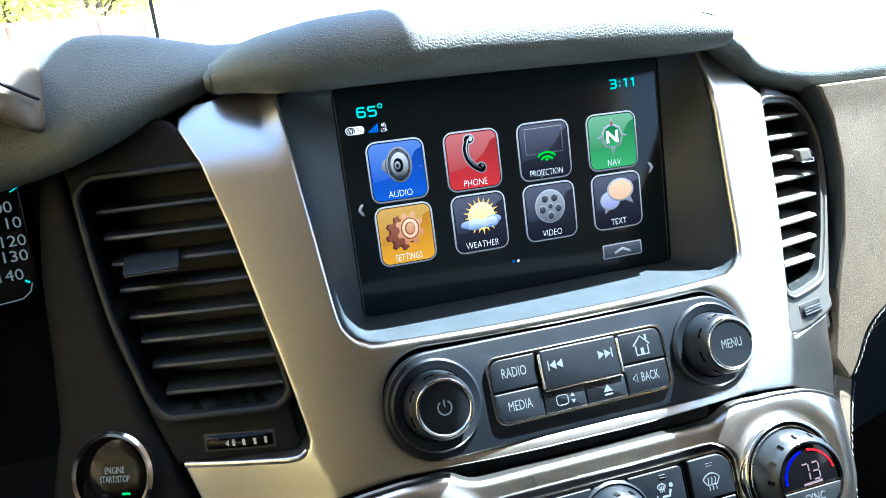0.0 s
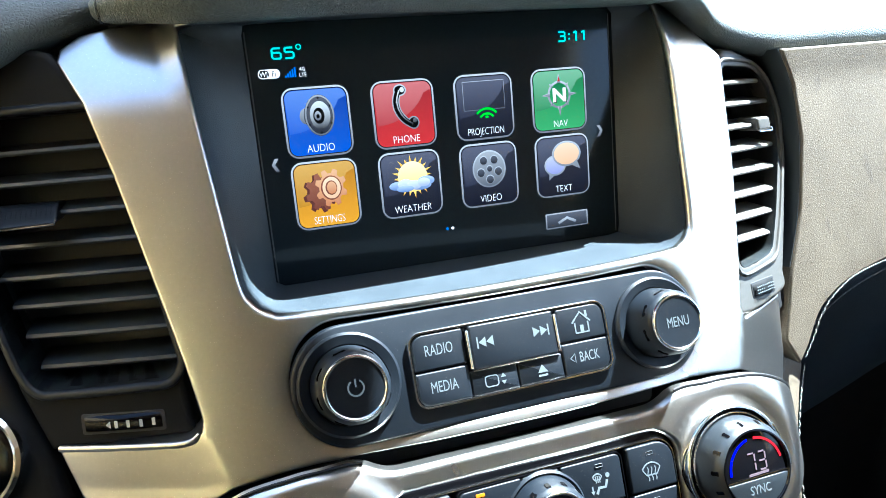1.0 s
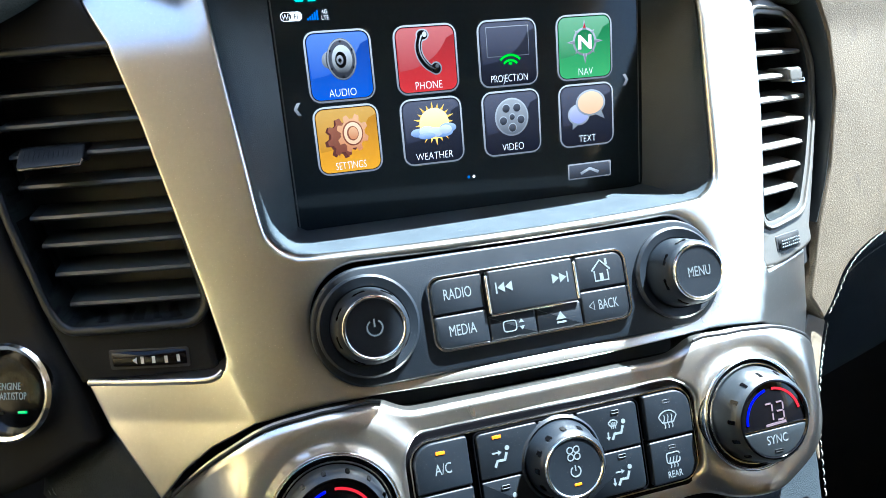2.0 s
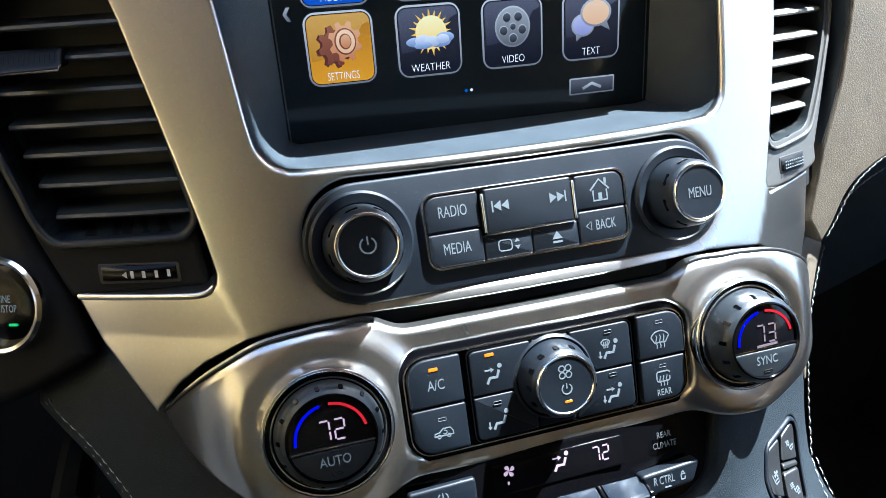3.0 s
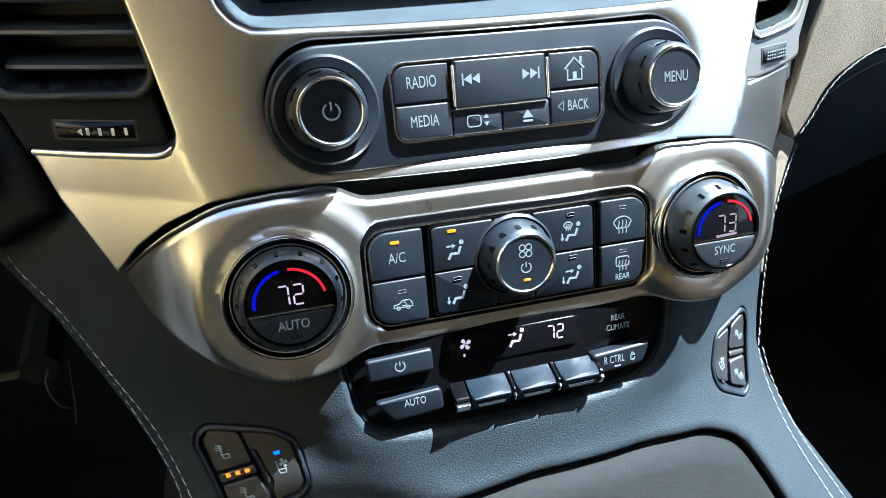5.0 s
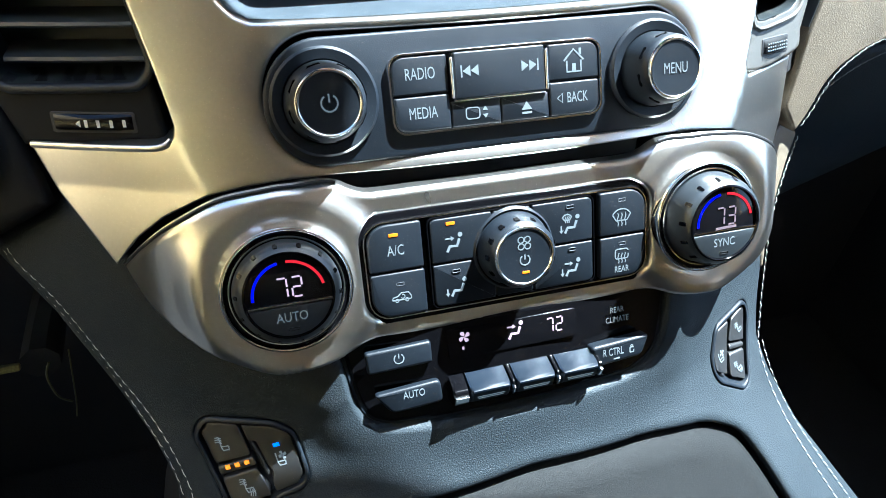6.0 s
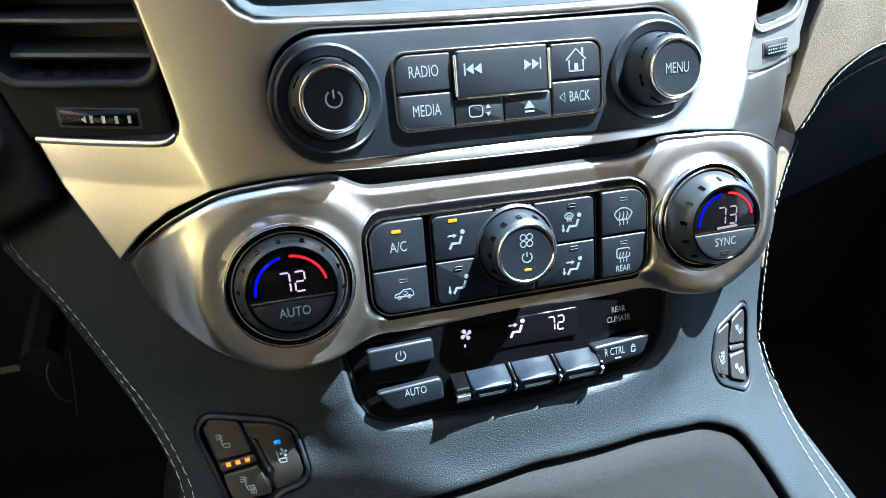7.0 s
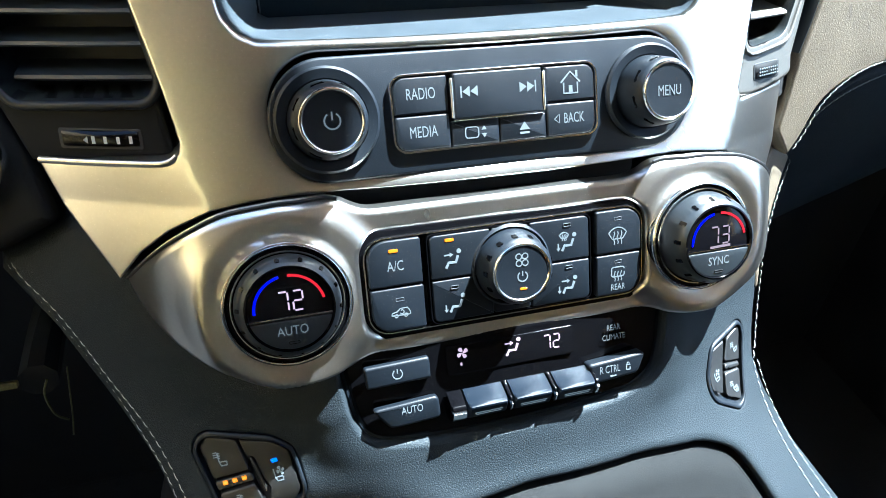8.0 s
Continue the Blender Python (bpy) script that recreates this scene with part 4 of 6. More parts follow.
def temperature_knob(cu, cv, lean, body, word, mat, name, label):
    F = FA @ Matrix(((1, 0, lean[0], 0), (0, 1, lean[1], 0), (0, 0, 1, 0), (0, 0, 0, 1)))
    k = part(name, lathe([(1.98, 0.1), (1.98, 0.35), (1.92, 0.8), (1.86, 1.2), (1.74, 1.47), (1.60, 1.57)], cu, cv, F, 72, cap=False), KNOB, climate, label)
    part("chrome_ring", lathe([(2.44, -0.1), (2.44, 0.3), (2.42, 0.38), (2.38, 0.43), (2.34, 0.44), (2.30, 0.42), (2.27, 0.36), (2.26, 0.1)], cu, cv, F, 72, cap=False), CHROME, k, "chrome ring")
    part("inner_bead", lathe([(2.14, 0.2), (2.13, 0.36), (2.10, 0.42), (2.06, 0.42), (2.03, 0.36), (2.02, 0.2)], cu, cv, F, 72, cap=False), CHROME, k, "fine chrome bead")
    part("collar", lathe([(2.28, 0.2), (2.22, 0.3), (2.12, 0.3), (2.0, 0.28), (1.9, 0.1)], cu, cv, F, 72, cap=False), GLOSS, k, "gloss black collar")
    part("inner_ring", lathe([(1.62, 1.45), (1.60, 1.59), (1.54, 1.61), (1.5, 1.53)], cu, cv, F, 72, cap=False), GLOSS, k, "gloss black ring")
    split = cv - 0.32
    up = [(cu + x, cv + y) for x, y in ((1.52 * math.cos(radians(a)), 1.52 * math.sin(radians(a))) for a in range(-12, 193, 6))]
    dn = [(cu + x, cv + y) for x, y in ((1.52 * math.cos(radians(a)), 1.52 * math.sin(radians(a))) for a in range(195, 346, 6))]
    part("display", slab(up, 1.3, 1.51, 0.03, F), GLASS_BLACK, k, "black glass temperature display")
    part("push_button", slab(dn, 1.3, 1.55, 0.05, F), KNOB, k, "lower push button")
    part("chrome_bar", stroke([(cu - 1.46, split + 0.02), (cu + 1.46, split + 0.02)], 0.035, 1.53, F), CHROME, k, "fine bright dividing line")
    part("cold_arc", stroke(arc(cu, cv, 1.25, 182, 102, 18), 0.1, 1.52, F), COLD, k, "blue light arc")
    part("hot_arc", stroke(arc(cu, cv, 1.25, 88, 12, 18), 0.1, 1.52, F), HOT, k, "red light arc")
    part("digits", digits(body, cu + 0.05, cv + 0.3, 0.72, 1.52, F, 0.065), mat, k, "lit temperature digits")
    if word == "SYNC":
        part("level_bar", stroke([(cu - 0.42, cv - 0.2), (cu + 0.55, cv - 0.17)], 0.1, 1.52, F), mat, k, "dim lit bar")
    part("lettering", words(word, 0.36, cu, cv - 0.78, 1.55, F, 0.8), PRINT, k)
    part("indicator_lamp", rim(round_rect(cu - 0.2, cu + 0.2, cv - 1.32, cv - 1.2, 0.04), 0.03, 1.55, 1.58, F), GREY, k, "unlit lamp")
    for i in range(14):
        a = radians(360 * i / 14 + 46)
        m = F @ Matrix.Translation((cu, cv, 0)) @ Matrix.Rotation(a, 4, "Z")
        bm = bmesh.new()
        bmesh.ops.create_cube(bm, size=1, matrix=m @ Matrix.Translation((1.80, 0, 1.28)) @ Matrix.Rotation(radians(-24), 4, "Y") @ Matrix.Diagonal((0.10, 0.17, 0.36, 1)))
        bmesh.ops.bevel(bm, geom=bm.edges[:], offset=0.03, segments=2, affect="EDGES")
        part("grip", bm, GLOSS, k, "gloss grip notch")
    return k


temperature_knob(-8.98, -0.84, (0.02, 0.2), "72", "AUTO", DIGIT, "temperature_knob", "black driver temperature knob reading 72")
temperature_knob(8.68, -0.53, (0, 0), "73", "SYNC", DIM_DIGIT, "temperature_knob", "black passenger temperature knob reading 73")


# ---- rear climate controls ----
rear = thing("rear_climate_panel", (0, -9, -21.4), "gloss black rear climate panel with toggles below a small display", "control panel")


def face_r(x, z):
    return -9.0 + 0.30 * (z + 17.9) + 0.010 * x * x


fas = [(-7.45, -17.3), (-7.2, -18.6), (-6.95, -20.2), (-6.5, -21.1), (-5.7, -21.4), (-3.6, -21.45), (2.0, -21.35), (5.4, -21.3), (6.7, -20.7), (7.1, -19.5), (7.35, -17.3)]
part("fascia", sheet(rounded(fas, 0.5), [], face_r, 0.25, depth=1.2, step=0.9), GLOSS, rear)
part("edge_bead", tube([on(face_r, x, z, -0.16) for x, z in rounded(fas, 0.5)], 0.1, 6, closed=True), BLACK, rear, "black edge bead")
part("display", slab(round_rect(-3.0, 2.7, vr(-18.95), vr(-17.75), 0.1), 0.0, 0.06, 0.02, FR), GLOSS, rear, "black glass display")
part("fan_symbol", blades(-2.3, vr(-18.08), 0.26, 0.06, FR, solid=True), DIGIT, rear, "lit fan sign")
part("fan_level", spot([(-2.42, vr(-18.6)), (-2.34, vr(-18.6)), (-2.34, vr(-18.48)), (-2.42, vr(-18.48))], 0.06, FR), DIGIT, rear, "lit mark")
part("air_symbol", sitter(-0.12, vr(-18.2), 0.06, FR, ("face",)), DIGIT, rear, "lit air flow sign")
part("digits", digits("72", 1.7, vr(-18.28), 0.6, 0.06, FR, 0.06), DIGIT, rear, "lit temperature digits")
part("lettering", words("CLIMATE", 0.27, 4.7, vr(-18.62), -0.05, FR, 0.75, words("REAR", 0.27, 4.7, vr(-18.2), -0.05, FR, 0.75)), DIM_PRINT, rear, "pale lettering")
b1 = button(rear, "button", rounded([(-6.45, vr(-18.0)), (-3.72, vr(-17.95)), (-3.72, vr(-18.85)), (-6.4, vr(-18.9))], 0.15), -0.1, 0.16, FR, bev=0.12)
part("power_symbol", power_sign(-5.1, vr(-18.43), 0.2, 0.16, FR, 0.045), PRINT, b1)
b2 = button(rear, "button", rounded([(-6.3, vr(-19.75)), (-3.5, vr(-19.6)), (-3.45, vr(-20.55)), (-5.6, vr(-20.65))], 0.25), -0.1, 0.22, FR, bev=0.12)
part("lettering", words("AUTO", 0.33, -4.65, vr(-19.95), 0.22, FR, 0.72), PRINT, b2)
b3 = button(rear, "button", rounded([(3.15, vr(-19.5)), (6.0, vr(-19.35)), (5.6, vr(-20.25)), (3.5, vr(-20.4))], 0.25), -0.1, 0.45, FR, bev=0.14)
bm = words("R CTRL", 0.35, 4.2, vr(-19.82), 0.45, FR, 0.62)
stroke(round_rect(5.0, 5.18, vr(-20.0), vr(-19.78), 0.03) + [(5.18, vr(-19.88))], 0.05, 0.45, FR, bm)
stroke(arc(5.09, vr(-19.74), 0.06, 0, 180, 8), 0.035, 0.45, FR, bm)
stroke([(4.2, vr(-20.15)), (4.5, vr(-20.15))], 0.06, 0.45, FR, bm)
part("lettering", bm, PRINT, b3)
TOGGLE = [(n, vr(z)) for n, z in ((0.0, -20.78), (0.3, -20.72), (0.46, -20.64), (0.52, -20.56), (0.7, -20.22), (0.735, -20.14), (0.735, -20.07), (0.69, -20.0), (0.6, -19.95), (0.12, -19.67), (0.0, -19.62))]


def bar(u0, u1, k, round_off=0.08, profile=TOGGLE):
    bm = bmesh.new()
    ends = [[bm.verts.new(FR @ Vector((uu, v, n * q))) for n, v in profile] for uu, q in ((u0, 0.86 * k), (u0 + round_off, k), (u1 - round_off, k), (u1, 0.86 * k))]
    bridge(bm, ends)
    bm.faces.new(ends[0][::-1])
    bm.faces.new(ends[-1])
    return bm


for i in range(3):
    u = -2.62 + 2.0 * i
    tg = part("toggle", bar(u + 0.2, u + 1.9, 1.3), SATIN, rear, "satin blue-black toggle")
    FT = FR @ Matrix.Translation((0, vr(-20.41), 0.795)) @ Matrix.Rotation(radians(33), 4, "X")
    pale = stroke([(u + 0.45, 0.05), (u + 1.65, 0.05)], 0.06, 0.0, FT)
    stroke([(u + 0.5, -0.07), (u + 1.6, -0.07)], 0.06, 0.0, FT, pale)
    part("pale_bar", pale, PRINT, tg, "pale marking bars")
for u, w_ in ((-3.12, 0.62), (-0.62, 0.14), (1.38, 0.14), (3.3, 0.18)):
    part("divider", bar(u, u + w_, 1.15, 0.04), GLOSS, rear, "gloss black divider")
    part("chrome_tip", bar(u - 0.01, u + w_ + 0.01, 1.36, 0.05, [(0.2, vr(-20.76)), (0.46, vr(-20.65)), (0.56, vr(-20.52)), (0.7, vr(-20.25)), (0.6, vr(-20.16)), (0.2, vr(-20.16))]), CHROME, rear, "chrome divider tip")

# ---- centre console ----
console = thing("center_console", (0, -12, -40), "charcoal leather centre console with white double stitching", "console")
edge_r = [(16.6, -12.4), (17.4, -12.9), (19.35, -14.4), (17.85, -15.85), (16.65, -17.4), (16.05, -18.8), (15.6, -20.7), (15.0, -22.4), (14.75, -23.2), (15.1, -24.8), (16.1, -27.2), (18.1, -30.0), (21, -34), (24, -40)]
edge_l = [(-14.9, -13.9), (-16.9, -12.6), (-20.5, -14.6), (-20.7, -15.6), (-18.7, -17.8), (-16.9, -20.6), (-15.5, -22.8), (-14.8, -24.2), (-14.8, -26), (-15.5, -29), (-17, -33), (-20, -40)]
outl = [(-6.5, -15.5), (6.5, -15.5), (12.6, -13.0), (13.4, -13.2), (15.0, -10.9)] + edge_r + edge_l[::-1]
fas_hole = inset(rounded(fas, 0.5), -0.12)
fas_hole = [(x, min(z, -17.0)) for x, z in fas_hole]
lid = [(-6.5, -24.85), (0.2, -24.1), (6.0, -24.35), (9.6, -24.95), (11.6, -25.9), (12.6, -27.4), (14.2, -30.5), (18.5, -38), (-13, -38), (-12, -31), (-10.8, -27)]
sl = [(-13.72, -22.17), (-13.52, -21.62), (-13.05, -21.3), (-10.32, -21.29), (-9.54, -21.62), (-9.19, -23.31), (-9.48, -23.75), (-10.56, -24.12), (-10.92, -24.46), (-12.63, -24.8), (-12.96, -23.93)]
sr = [(11.0, -21.6), (11.25, -21.35), (13.3, -20.95), (13.7, -21.2), (13.8, -21.8), (13.05, -24.3), (12.5, -24.55), (10.9, -23.75), (10.6, -23.3), (10.55, -22.7)]
body = sheet(outl, [fas_hole, rounded(lid, 0.8), rounded(sl, 0.3), rounded(sr, 0.3)], face_c, 0.9, [0.25, 0.6, 0.15, 0.15], 5.0, 0.6, 0.22)
part("console_skin", body, LEATHER, console)
part("console_wall", sheet([(x * 0.97, z) for x, z in outl], [], lambda x, z: face_c(x, z) + 2.2, 0.2, depth=28, step=2.5), SHADOWY, console, "dark inner wall")
stitches([(19.05, -14.5), (17.6, -15.7), (16.4, -17.3), (15.85, -18.7), (15.4, -20.6), (14.75, -22.3), (14.3, -23.2), (14.4, -24.8), (15.0, -26.8), (16.5, -29.6), (18.9, -33.5)], face_c, console, 0.08, label="white seam stitching")
strip = [(16.85, -13.1), (18.95, -14.3), (17.8, -15.3), (16.6, -16.9), (15.8, -18.6), (15.45, -20.1), (15.1, -20.1), (15.0, -18.3), (15.1, -16.9), (14.9, -15.4), (15.6, -14.0)]
part("side_strip", sheet(rounded(strip, 0.4), [], lambda x, z: face_c(x, z) - 0.1, 0.35, depth=0.6, step=0.7), LEATHER_WARM, console, "taupe leather edge strip")
stitches([(14.65, -23.2), (14.85, -24.7), (15.55, -26.8), (17.2, -29.5), (19.6, -33.3)], face_c, console, 0.05, label="white seam stitching")
stitches([(-20.0, -14.95), (-19.6, -15.65), (-18.6, -16.65), (-17.7, -17.86), (-16.5, -19.8), (-15.3, -21.6), (-14.45, -23.3), (-14.1, -24.4), (-14.2, -26), (-14.9, -29)], face_c, console, 0.02, label="white seam stitching")
stitches([(-20.25, -15.15), (-19.3, -16.25), (-18.15, -17.7), (-17.0, -19.4), (-15.9, -21.4), (-14.9, -23.2), (-14.5, -24.5), (-14.5, -26), (-15.2, -29)], face_c, console, -0.1, label="white seam stitching")
cover = thing("console_lid", (0, -18, -32), "smooth dark grey sliding lid of the console bin", "lid")
part("cover", sheet(inset(rounded(lid, 0.8), 0.32), [], lambda x, z: face_c(x, z) + 0.15, 0.7, depth=2, step=0.9), LEATHER_SMOOTH, cover)
part("groove", sheet(rounded(lid, 0.8), [], lambda x, z: face_c(x, z) + 1.3, 0.1, depth=1, step=2), SHADOWY, cover, "black groove")


# ---- seat heater switches ----
def seat_switch(poly, s, name, label, cells, signs, lamps):
    cx, cz = sum(p[0] for p in poly) / len(poly), sum(p[1] for p in poly) / len(poly)
    sw = thing(name, on(face_c, cx, cz), label, "seat switch")

    def back(x, z):
        return face_c(x, z) + 0.5
    part("bezel", sheet(rounded(poly, 0.3), [inset(rounded(poly, 0.3), 0.17)], lambda x, z: face_c(x, z) - 0.1, 0.1, [0.06], 0.8, 0.5, 0.2), BLACK, sw, "black bezel")
    part("socket", sheet(inset(rounded(poly, 0.3), 0.1), [], back, 0.05, depth=0.3, step=1), SHADOWY, sw, "dark socket")
    for c in cells:
        part("button", sheet(rounded(c, 0.13), [], lambda x, z: face_c(x, z) + 0.02, 0.06, depth=0.6, step=0.5, edge=0.2), SWITCH, sw)
    for kind, x, z, sc in signs:
        d = 0.05
        o = on(face_c, x, z, 0.0)
        ex = (on(face_c, x + d, z, 0.0) - o).normalized()
        ez = (on(face_c, x, z + d, 0.0) - o).normalized()
        nn = ex.cross(ez).normalized()
        F = Matrix(((ex.x, ez.x, nn.x, o.x), (ex.y, ez.y, nn.y, o.y), (ex.z, ez.z, nn.z, o.z), (0, 0, 0, 1)))
        bm = stroke([(-0.2 * s * sc, 0.35 * sc), (-0.12 * s * sc, -0.1 * sc), (0.3 * s * sc, 0.0)], 0.055, 0, F)
        stroke([(-0.12 * s * sc, -0.1 * sc), (-0.02 * s * sc, -0.28 * sc), (0.3 * s * sc, -0.2 * sc), (0.3 * s * sc, 0.0)], 0.05, 0, F, bm)
        if kind == "fan":
            blades(0.18 * s * sc, 0.28 * sc, 0.24 * sc, 0, F, bm, True)
        else:
            for k in (0.1, 0.22, 0.34):
                stroke([(-0.42 * s * sc, k * sc), (-0.25 * s * sc, (k + 0.05) * sc), (-0.05 * s * sc, k * sc)], 0.04, 0, F, bm)
        if kind == "both":
            for k in (0.1, 0.22, 0.34):
                stroke([(k * s * sc, -0.1 * sc), ((k + 0.04) * s * sc, -0.3 * sc), (k * s * sc, -0.45 * sc)], 0.04, 0, F, bm)
        part("seat_symbol", bm, PRINT, sw, "pale seat sign")
    for x, z, w, mat in lamps:
        p = [(x + 0.96 * a - 0.28 * b, z + 0.28 * a + 0.96 * b) for a, b in ((-w / 2, -0.055), (w / 2, -0.055), (w / 2, 0.055), (-w / 2, 0.055))]
        part("indicator_lamp", sheet(p, [], lambda a, b: face_c(a, b) - 0.05, 0.02, depth=0.1, step=0.3, edge=0.2), mat, sw, "lit lamp")
    return sw


SWITCH = material("satin switch plastic", (0.010, 0.0103, 0.0105), 0.45, var=0.1, bump=0.00003, grain=3000, dust=0.05)
seat_switch(sl, 1, "seat_switch", "black heated seat switch with lit amber lamps", [
    [(-13.38, -21.97), (-13.05, -21.53), (-11.86, -21.58), (-11.47, -22.68), (-12.96, -23.11)],
    [(-12.79, -23.6), (-11.3, -23.17), (-10.85, -24.05), (-12.5, -24.46)],
    [(-11.73, -21.58), (-10.34, -21.54), (-9.77, -21.83), (-9.46, -23.26), (-9.73, -23.62), (-10.68, -23.95), (-10.76, -23.6), (-10.66, -23.28), (-10.9, -22.99), (-11.2, -22.17), (-11.5, -22.19)],
    [(-12.93, -23.22), (-11.38, -22.77), (-11.28, -23.03), (-12.84, -23.5)],
    [(-11.4, -22.28), (-11.27, -22.27), (-10.8, -23.26), (-10.9, -23.46), (-11.08, -23.1)]],
    (("heat", -12.55, -22.38, 0.8), ("both", -11.8, -23.8, 0.8), ("fan", -10.34, -22.82, 0.8)),
    ((-12.5, -23.17, 0.2, ORANGE), (-12.1, -23.06, 0.2, ORANGE), (-11.7, -22.95, 0.2, ORANGE), (-10.4, -22.25, 0.26, BLUE_LED)))
seat_switch(sr, 1, "seat_switch", "black heated seat switch with unlit lamps", [
    [(12.45, -21.55), (13.45, -21.3), (13.5, -21.6), (13.2, -22.75), (12.05, -22.45)],
    [(11.95, -22.95), (13.1, -23.1), (12.75, -24.25), (11.75, -23.8)],
    [(11.2, -21.7), (12.2, -21.55), (11.95, -22.3), (11.55, -23.65), (10.85, -23.3), (10.8, -22.75)],
    [(12.05, -22.6), (13.15, -22.85), (13.1, -23.0), (12.0, -22.8)]],
    (("heat", 12.9, -22.1, 0.75), ("both", 12.4, -23.6, 0.75), ("fan", 11.25, -22.85, 0.75)), ())


# ---- air vents ----
def vent(s, name, label, frame_mat, tab_row):
    face = (lambda x, z: face_k(x, z) - 0.05) if s < 0 else (lambda x, z: face_v(x, z) + 0.25)
    poly = ventL
    v = thing(name, on(face, s * 14, -8), label, "air vent")
    ring = rounded(poly, 0.35)
    if s > 0:
        outer = [(14.3, 2.4), (17.2, 2.15), (18.4, 0.9), (18.8, -0.75), (18.35, -3.0), (17.2, -5.9), (16.2, -8.2), (15.75, -9.3), (12.3, -9.75), (12.3, -8.0), (13.0, -4.6)]
        poly = [(14.35, 2.0), (16.9, 1.8), (17.8, 1.0), (18.2, -0.6), (17.6, -2.95), (16.45, -5.5), (15.45, -7.3), (14.6, -7.45), (12.8, -7.7), (13.3, -4.8)]
        ring = dense(rounded(poly, 0.6), 0.4)
        outer = [tuple(p) for p in smooth_line(outer, 4, closed=True)]
        part("frame", sheet(outer, [ring], face, 0.3, [0.12], 1.0, 0.6), frame_mat, v)
        part("seam", sheet(inset(outer, -1.2), [ring], lambda x, z: face(x, z) + 0.8, 0.1, [0.1], 0.5, 1.0), SHADOWY, v, "dark seam round the vent")
    else:
        part("frame", sheet(inset(ring, -0.36), [inset(ring, 0.0)], lambda x, z: face(x, z) - 0.22, 0.17, [0.17], 1.2, 0.5), frame_mat, v)
    if s > 0:
        part("rim_bead", tube([on(face, x, z, 0.04) for x, z in inset(ring, -0.35)], 0.1, 8, closed=True), frame_mat, v, "raised rim")
    part("duct", sheet(inset(ring, -0.3), [], lambda x, z: face(x, z) + 3.2, 0.1, depth=0.6, step=2), SHADOWY, v, "black duct")
    bm = bmesh.new()
    dn = dense(ring, 0.5)
    bridge(bm, [[bm.verts.new((x, face(x, z) + d, z)) for x, z in dn] for d in (0.0, 3.4)])
    part("throat", bm, DARK, v, "vent throat")
    zs = [0.85, -0.4, -1.6, -2.8, -4.05, -5.15, -6.3, -7.5] if s < 0 else [1.1, 0.0, -1.15, -2.25, -3.35, -4.45, -5.5, -6.5]
    for i, z in enumerate(zs):
        xs = []
        for k in range(len(ring)):
            (x1, z1), (x2, z2) = ring[k - 1], ring[k]
            if (z1 > z) != (z2 > z):
                xs.append(x1 + (x2 - x1) * (z - z1) / (z2 - z1))
        if len(xs) < 2:
            continue
        x0, x1 = min(xs) + 0.05, max(xs) - 0.05
        if s < 0:
            x0 += 0.35
        bm = bmesh.new()
        rings = []
        for j in range(9):
            x = x0 + (x1 - x0) * j / 8
            y = face(x, z) + (0.85 if s < 0 else 0.3)
            rings.append([bm.verts.new((x, y + a, z + b)) for a, b in ((0.0, -0.09), (-0.07, 0.0), (0.0, 0.12), (0.35, 0.17), (1.8, 0.35), (1.8, 0.2), (0.4, -0.08))])
        bridge(bm, rings)
        bm.faces.new(rings[0][::-1])
        bm.faces.new(rings[-1])
        sl_ = part("slat", bm, DARK if s < 0 else SUNLIT_SLAT, v)
        if i == tab_row:
            c = -17.55 if s < 0 else 16.7
            y = face(c, z) - 0.25
            w = 1.2 if s < 0 else 0.42
            lip = 0.42 if s < 0 else 0.1
            tp = round_rect(c - w, c + w, z - 0.28, z + 0.42, 0.14)
            tab = part("tab", sheet(tp, [], lambda x, zz: y + (1.5 if s < 0 else 0.25) * (zz - z), 0.14, depth=1.3, step=0.4, edge=0.2), BLACK if s < 0 else frame_mat, v, "ribbed adjuster tab")
            part("chrome_strip", tube([(c - w * 0.9, y - lip, z - 0.3), (c + w * 0.92, y - lip, z - 0.3), (c + w * 1.0, y - lip + 0.1, z - 0.12)], 0.05, 6), CHROME, tab, "chrome edge")
            if s > 0:
                continue
            dots = bmesh.new()
            for a in range(12):
                for b in range(4):
                    spot(arc(c - w * 0.8 + a * w * 0.145, z + 0.02 + b * 0.09, 0.03, 0, 300, 5), 0, Matrix(((1, 0, 0, 0), (0, 1.5, -1, y - 0.03 - 1.5 * z), (0, 1, 0, 0), (0, 0, 0, 1))), dots, 0.03)
            part("grip_dots", dots, BLACK, tab, "fine raised dots")
    # thumbwheel below the slats
    wz = -9.45 if s < 0 else -8.75
    wx = -14.95 if s < 0 else 14.15
    hw = 1.4 if s < 0 else 0.75
    y = face(wx, wz)
    slope = (face(wx + 0.5, wz) - face(wx - 0.5, wz))
    M = Matrix(((1, 0, 0, wx), (slope, 0.28, -1, y), (0.02 * s, 1, 0, wz), (0, 0, 0, 1)))
    part("wheel_socket", slab(round_rect(-hw - 0.12, hw + 0.12, -0.38, 0.36, 0.1), -0.3, 0.03, 0.02, M), SHADOWY, v, "dark slot")
    prof = [(n, t) for n, t in ((0.02, -0.3), (0.18, -0.22), (0.24, 0), (0.18, 0.22), (0.02, 0.3))]
    bm = bmesh.new()
    ends = [[bm.verts.new(M @ Vector((u, t, n * k))) for n, t in prof] for u, k in ((-hw, 0.3), (-hw * 0.6, 0.8), (0, 1), (hw * 0.6, 0.8), (hw, 0.3))]
    bridge(bm, ends, close=False)
